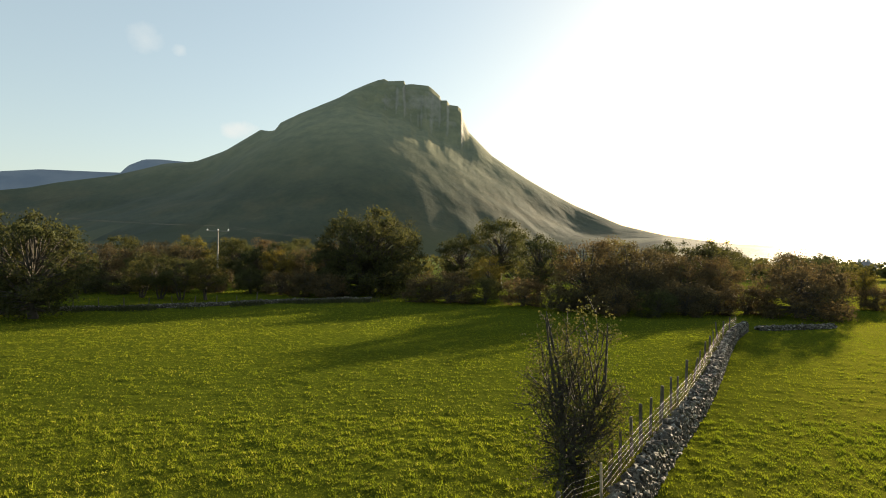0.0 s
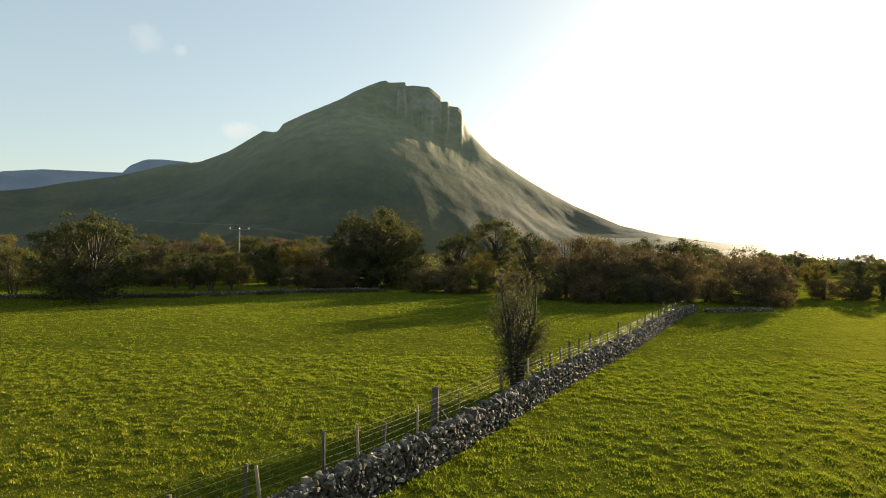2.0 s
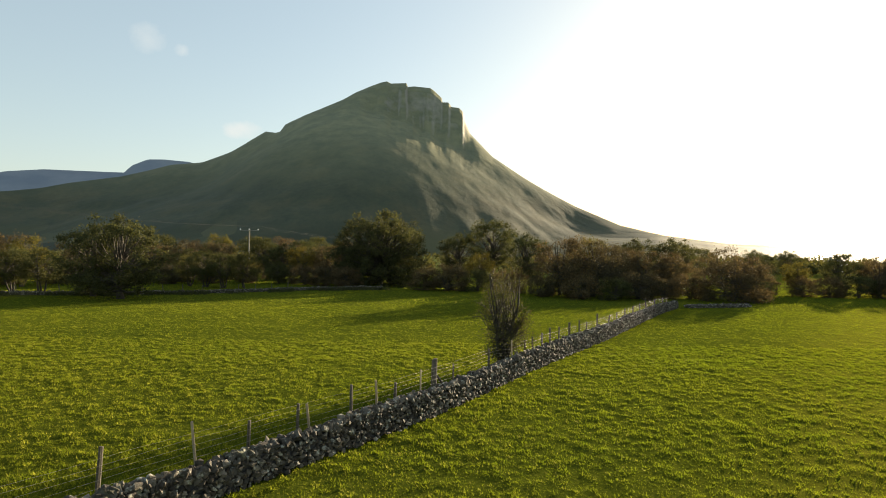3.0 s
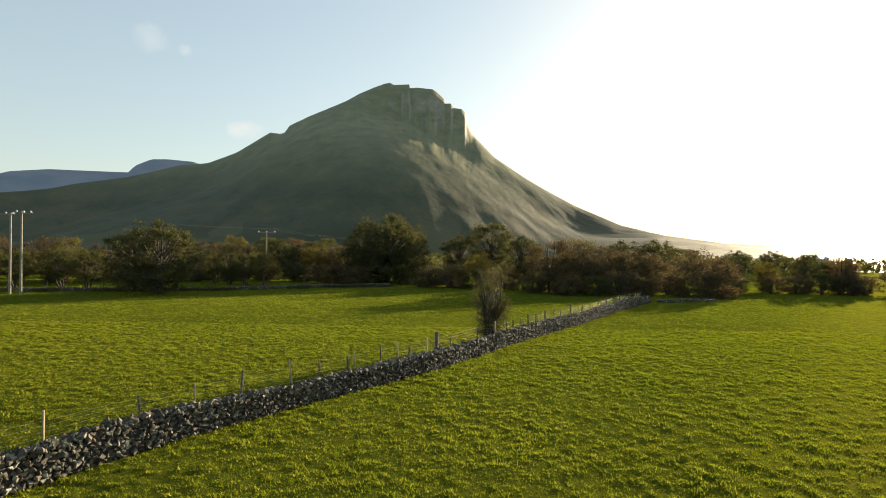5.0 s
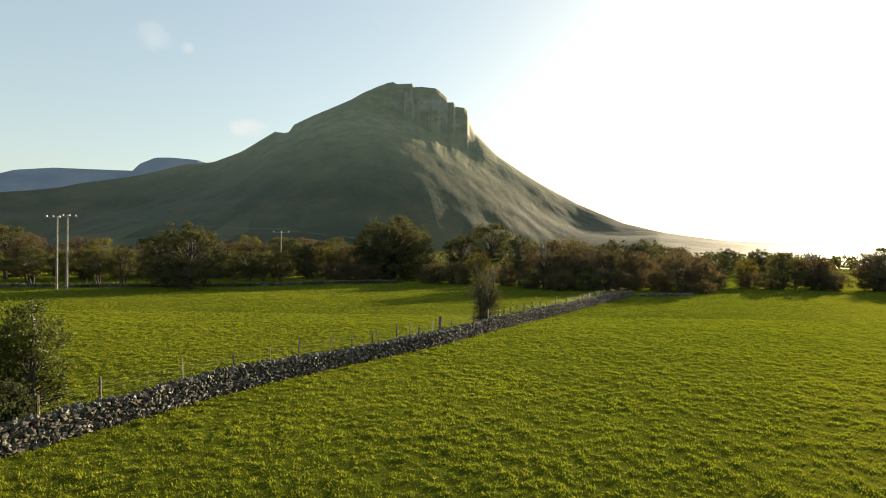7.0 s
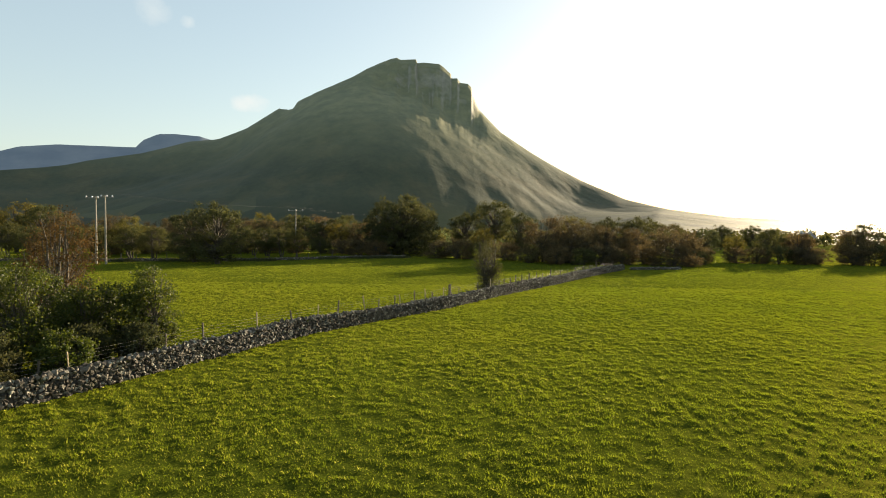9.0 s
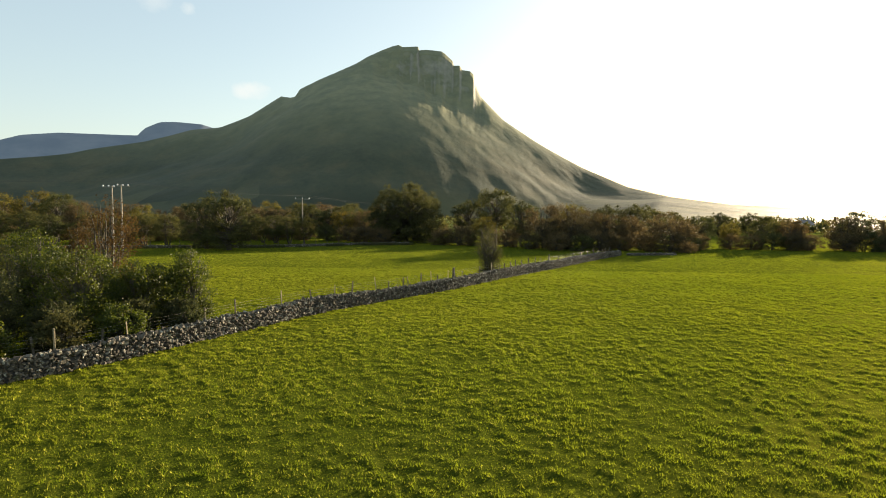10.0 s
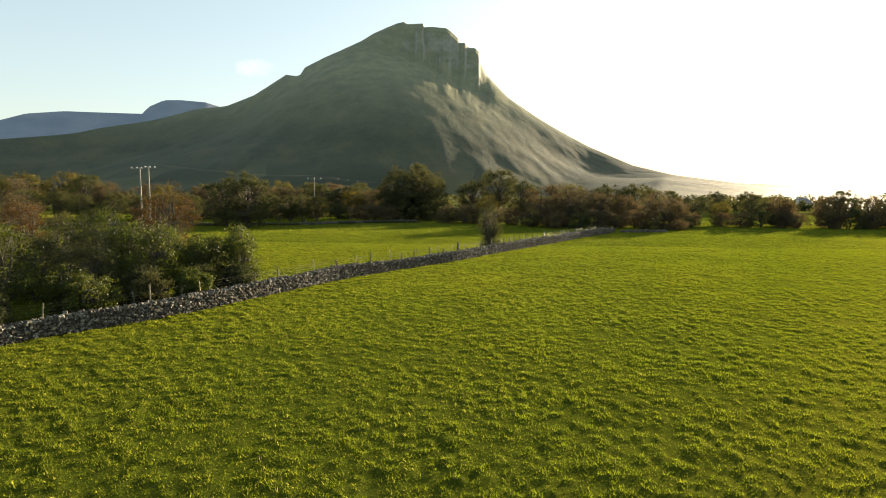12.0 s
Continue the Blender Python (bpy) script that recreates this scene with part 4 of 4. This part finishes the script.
# ---- long dry grass along the fence ----
def build_long_grass():
    rng = np.random.default_rng(41)
    n = 17000
    i = rng.integers(0, len(LINE), n)
    off = rng.normal(0.75, 0.28, n)
    x = LINE[i, 0] - HEAD[i, 1] * off + rng.normal(size=n) * 0.1
    y = LINE[i, 1] + HEAD[i, 0] * off + rng.normal(size=n) * 0.1
    keep = (off > 0.4) & (rng.uniform(size=n) < 0.25 + fbm(x, y, 2.5, 3, 8))
    x, y = x[keep], y[keep]
    n = len(x)
    h = rng.uniform(0.15, 0.42, n)
    a = rng.uniform(0, 2 * np.pi, n)
    side = np.column_stack([np.cos(a), np.sin(a), np.zeros(n)]) * 0.016
    base = np.column_stack([x, y, ground_z(x, y) - 0.02])
    tip = np.column_stack([rng.normal(size=n) * 0.5 * h, rng.normal(size=n) * 0.5 * h, h])
    v = np.stack([base - side, base + side, base + tip], 1).reshape(-1, 3)
    ob = new("long_grass", mesh_np("long_grass", v, np.arange(len(v)).reshape(-1, 3), STRAW))
    tagged(ob, "long straw-coloured uncut grass along the fence", "grass", kind="stuff")


build_long_grass()


FAR_WALL = [(-96, 52), (-76, 56), (-52, 62), (-36, 68), (-22, 77), (-10, 82)]


def build_rushes():
    rng = np.random.default_rng(43)
    q = along(FAR_WALL, 0.1)[0]
    n = 16000
    i = rng.integers(0, len(q), n)
    x = q[i, 0] + rng.normal(size=n) * 0.9
    y = q[i, 1] - 1.2 + rng.normal(size=n) * 1.0
    keep = fbm(x, y, 3.5, 2, 66) > 0.47
    x, y = x[keep], y[keep]
    n = len(x)
    h = rng.uniform(0.3, 0.8, n)
    a = rng.uniform(0, 2 * np.pi, n)
    side = np.column_stack([np.cos(a), np.sin(a), np.zeros(n)]) * 0.03
    base = np.column_stack([x, y, ground_z(x, y) - 0.03])
    tip = np.column_stack([rng.normal(size=n) * 0.35 * h, rng.normal(size=n) * 0.35 * h, h])
    v = np.stack([base - side, base + side, base + tip], 1).reshape(-1, 3)
    ob = new("rushes", mesh_np("rushes", v, np.arange(len(v)).reshape(-1, 3), LEAF["dark"]))
    tagged(ob, "dark tufts of rushes before the far wall", "rushes", kind="stuff")


build_rushes()


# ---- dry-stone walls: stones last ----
# added dark box inside a wall, seen between stones as painted shade
def shade_core_mesh(line, height, wide):
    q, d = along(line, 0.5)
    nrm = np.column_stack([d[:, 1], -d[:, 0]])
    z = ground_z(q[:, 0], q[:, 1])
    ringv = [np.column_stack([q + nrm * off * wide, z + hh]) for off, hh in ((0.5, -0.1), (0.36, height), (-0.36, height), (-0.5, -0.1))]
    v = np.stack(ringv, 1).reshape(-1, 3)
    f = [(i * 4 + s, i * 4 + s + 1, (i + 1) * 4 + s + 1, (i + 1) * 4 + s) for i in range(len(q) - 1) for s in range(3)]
    return mesh_np("core", v, f, SHADE_CORE)


def stone_shapes(count, rng):
    """Rough rounded fieldstones about 1 across, each a lumpy hull."""
    shapes = []
    for _ in range(count):
        bm = bmesh.new()
        for p in rng.normal(size=(11, 3)):
            p = p / np.linalg.norm(p)
            p = np.sign(p) * np.abs(p) ** 0.75 * 0.5 * rng.uniform(0.85, 1.1)
            bm.verts.new(p)
        hull = bmesh.ops.convex_hull(bm, input=bm.verts[:])
        bmesh.ops.delete(bm, geom=list({g for g in hull["geom_interior"] + hull["geom_unused"] if isinstance(g, bmesh.types.BMVert)}), context="VERTS")
        bmesh.ops.triangulate(bm, faces=bm.faces[:])
        bm.verts.index_update()
        shapes.append(([v.co[:] for v in bm.verts], [[v.index for v in f.verts] for f in bm.faces]))
        bm.free()
    return shapes


srng = np.random.default_rng(29)
SHAPES = stone_shapes(14, srng)
STONES = []
for vv, ff in SHAPES:
    me = mesh_np("stone", vv, ff, STONE)
    STONES.append(me)


def stone_poses(line, height, wide, big, faces):
    """Poses of the stones in both faces and the rough coping of a wall."""
    q, d = along(line, 0.05)
    n = len(q)
    out = []
    rows = int(round(height / (big * 0.72)))
    for side in faces:
        for r in range(rows):
            at = srng.uniform(0, big)
            z0 = (r + 0.45) / rows * height
            while at < n * 0.05 - 0.3:
                ln = big * srng.uniform(0.65, 1.5)
                i = int(at / 0.05)
                off = side * wide * (0.5 - 0.13 * z0 / height) + srng.normal() * 0.025
                x, y = q[i] + np.array([d[i, 1], -d[i, 0]]) * off
                z1 = z0 * (0.82 + 0.3 * float(vnoise(at, 0.0, 6.0, 6)))
                a = math.degrees(math.atan2(d[i, 1], d[i, 0]))
                h = big * srng.uniform(0.65, 1.15)
                out.append((x, y, gz(x, y) + z1 + srng.normal() * 0.03, srng.normal() * 14, srng.normal() * 24, a + srng.normal() * 16, ln * 1.12, big * srng.uniform(0.9, 1.3), h * 1.1))
                at += ln * 0.86
    for lane in (-0.2, 0.2):
        at = srng.uniform(0, big)
        while at < n * 0.05 - 0.3:
            ln = big * srng.uniform(0.5, 1.2)
            i = int(at / 0.05)
            off = lane * wide + srng.normal() * 0.05
            x, y = q[i] + np.array([d[i, 1], -d[i, 0]]) * off
            a = math.degrees(math.atan2(d[i, 1], d[i, 0]))
            wave = 0.10 * (float(vnoise(at, 0.0, 1.7, 4)) - 0.5) + height * (0.3 * float(vnoise(at, 0.0, 6.0, 6)) - 0.18)
            out.append((x, y, gz(x, y) + height + wave + srng.normal() * 0.03, srng.normal() * 22, srng.normal() * 30, a + srng.normal() * 35, ln * 1.1, big * srng.uniform(0.9, 1.5), big * srng.uniform(0.7, 1.35)))
            at += ln * 0.85
    return out


def joined_stones(poses, name):
    vs, fs, base = [], [], 0
    for k, (x, y, z, rx, ry, rz, a, b, c) in enumerate(poses):
        vv, ff = SHAPES[k % len(SHAPES)]
        m = np.array(pose(x, y, z, rx, ry, rz) @ Matrix.Diagonal((a, b, c, 1)))
        vs.append(np.array(vv) @ m[:3, :3].T + m[:3, 3])
        fs.append(np.array(ff) + base)
        base += len(vv)
    return mesh_np(name, np.concatenate(vs), np.concatenate(fs), STONE)


def build_wall(line, height, wide, big, name, label, single=None):
    root = new(name)
    tagged(root, label, "wall", kind="structure")
    child("core", shade_core_mesh(line, height * 0.78, wide * 0.72), root)
    poses = stone_poses(line, height, wide, big, (1,)) + stone_poses(line, height, wide, big * 1.5, (-1,))
    near = [p for p in poses if single is not None and single(p)][:300]
    picked = set(near)
    rest = joined_stones([p for p in poses if p not in picked], "stones")
    tagged(child("stones", rest, root), kind="stuff")
    for k, p in enumerate(near):
        s = child("stone", STONES[k % len(STONES)], root)
        s.matrix_basis = pose(*p[:6]) @ Matrix.Diagonal((*p[6:], 1))


build_wall(FAR_WALL, 0.36, 0.6, 0.24, "field_wall", "low grey stone wall at the far edge of the field")
build_wall([(30.4, 54.9), (32.4, 55.2), (36.0, 56.2), (40, 58.0)], 0.32, 0.9, 0.22, "field_wall", "tumbled grey stone wall at the field corner")
build_wall(WALL, 0.92, 0.50, 0.175, "dry_stone_wall", "grey dry-stone field wall of rough rounded stones", lambda p: -2.2 < p[0] < 1.6)
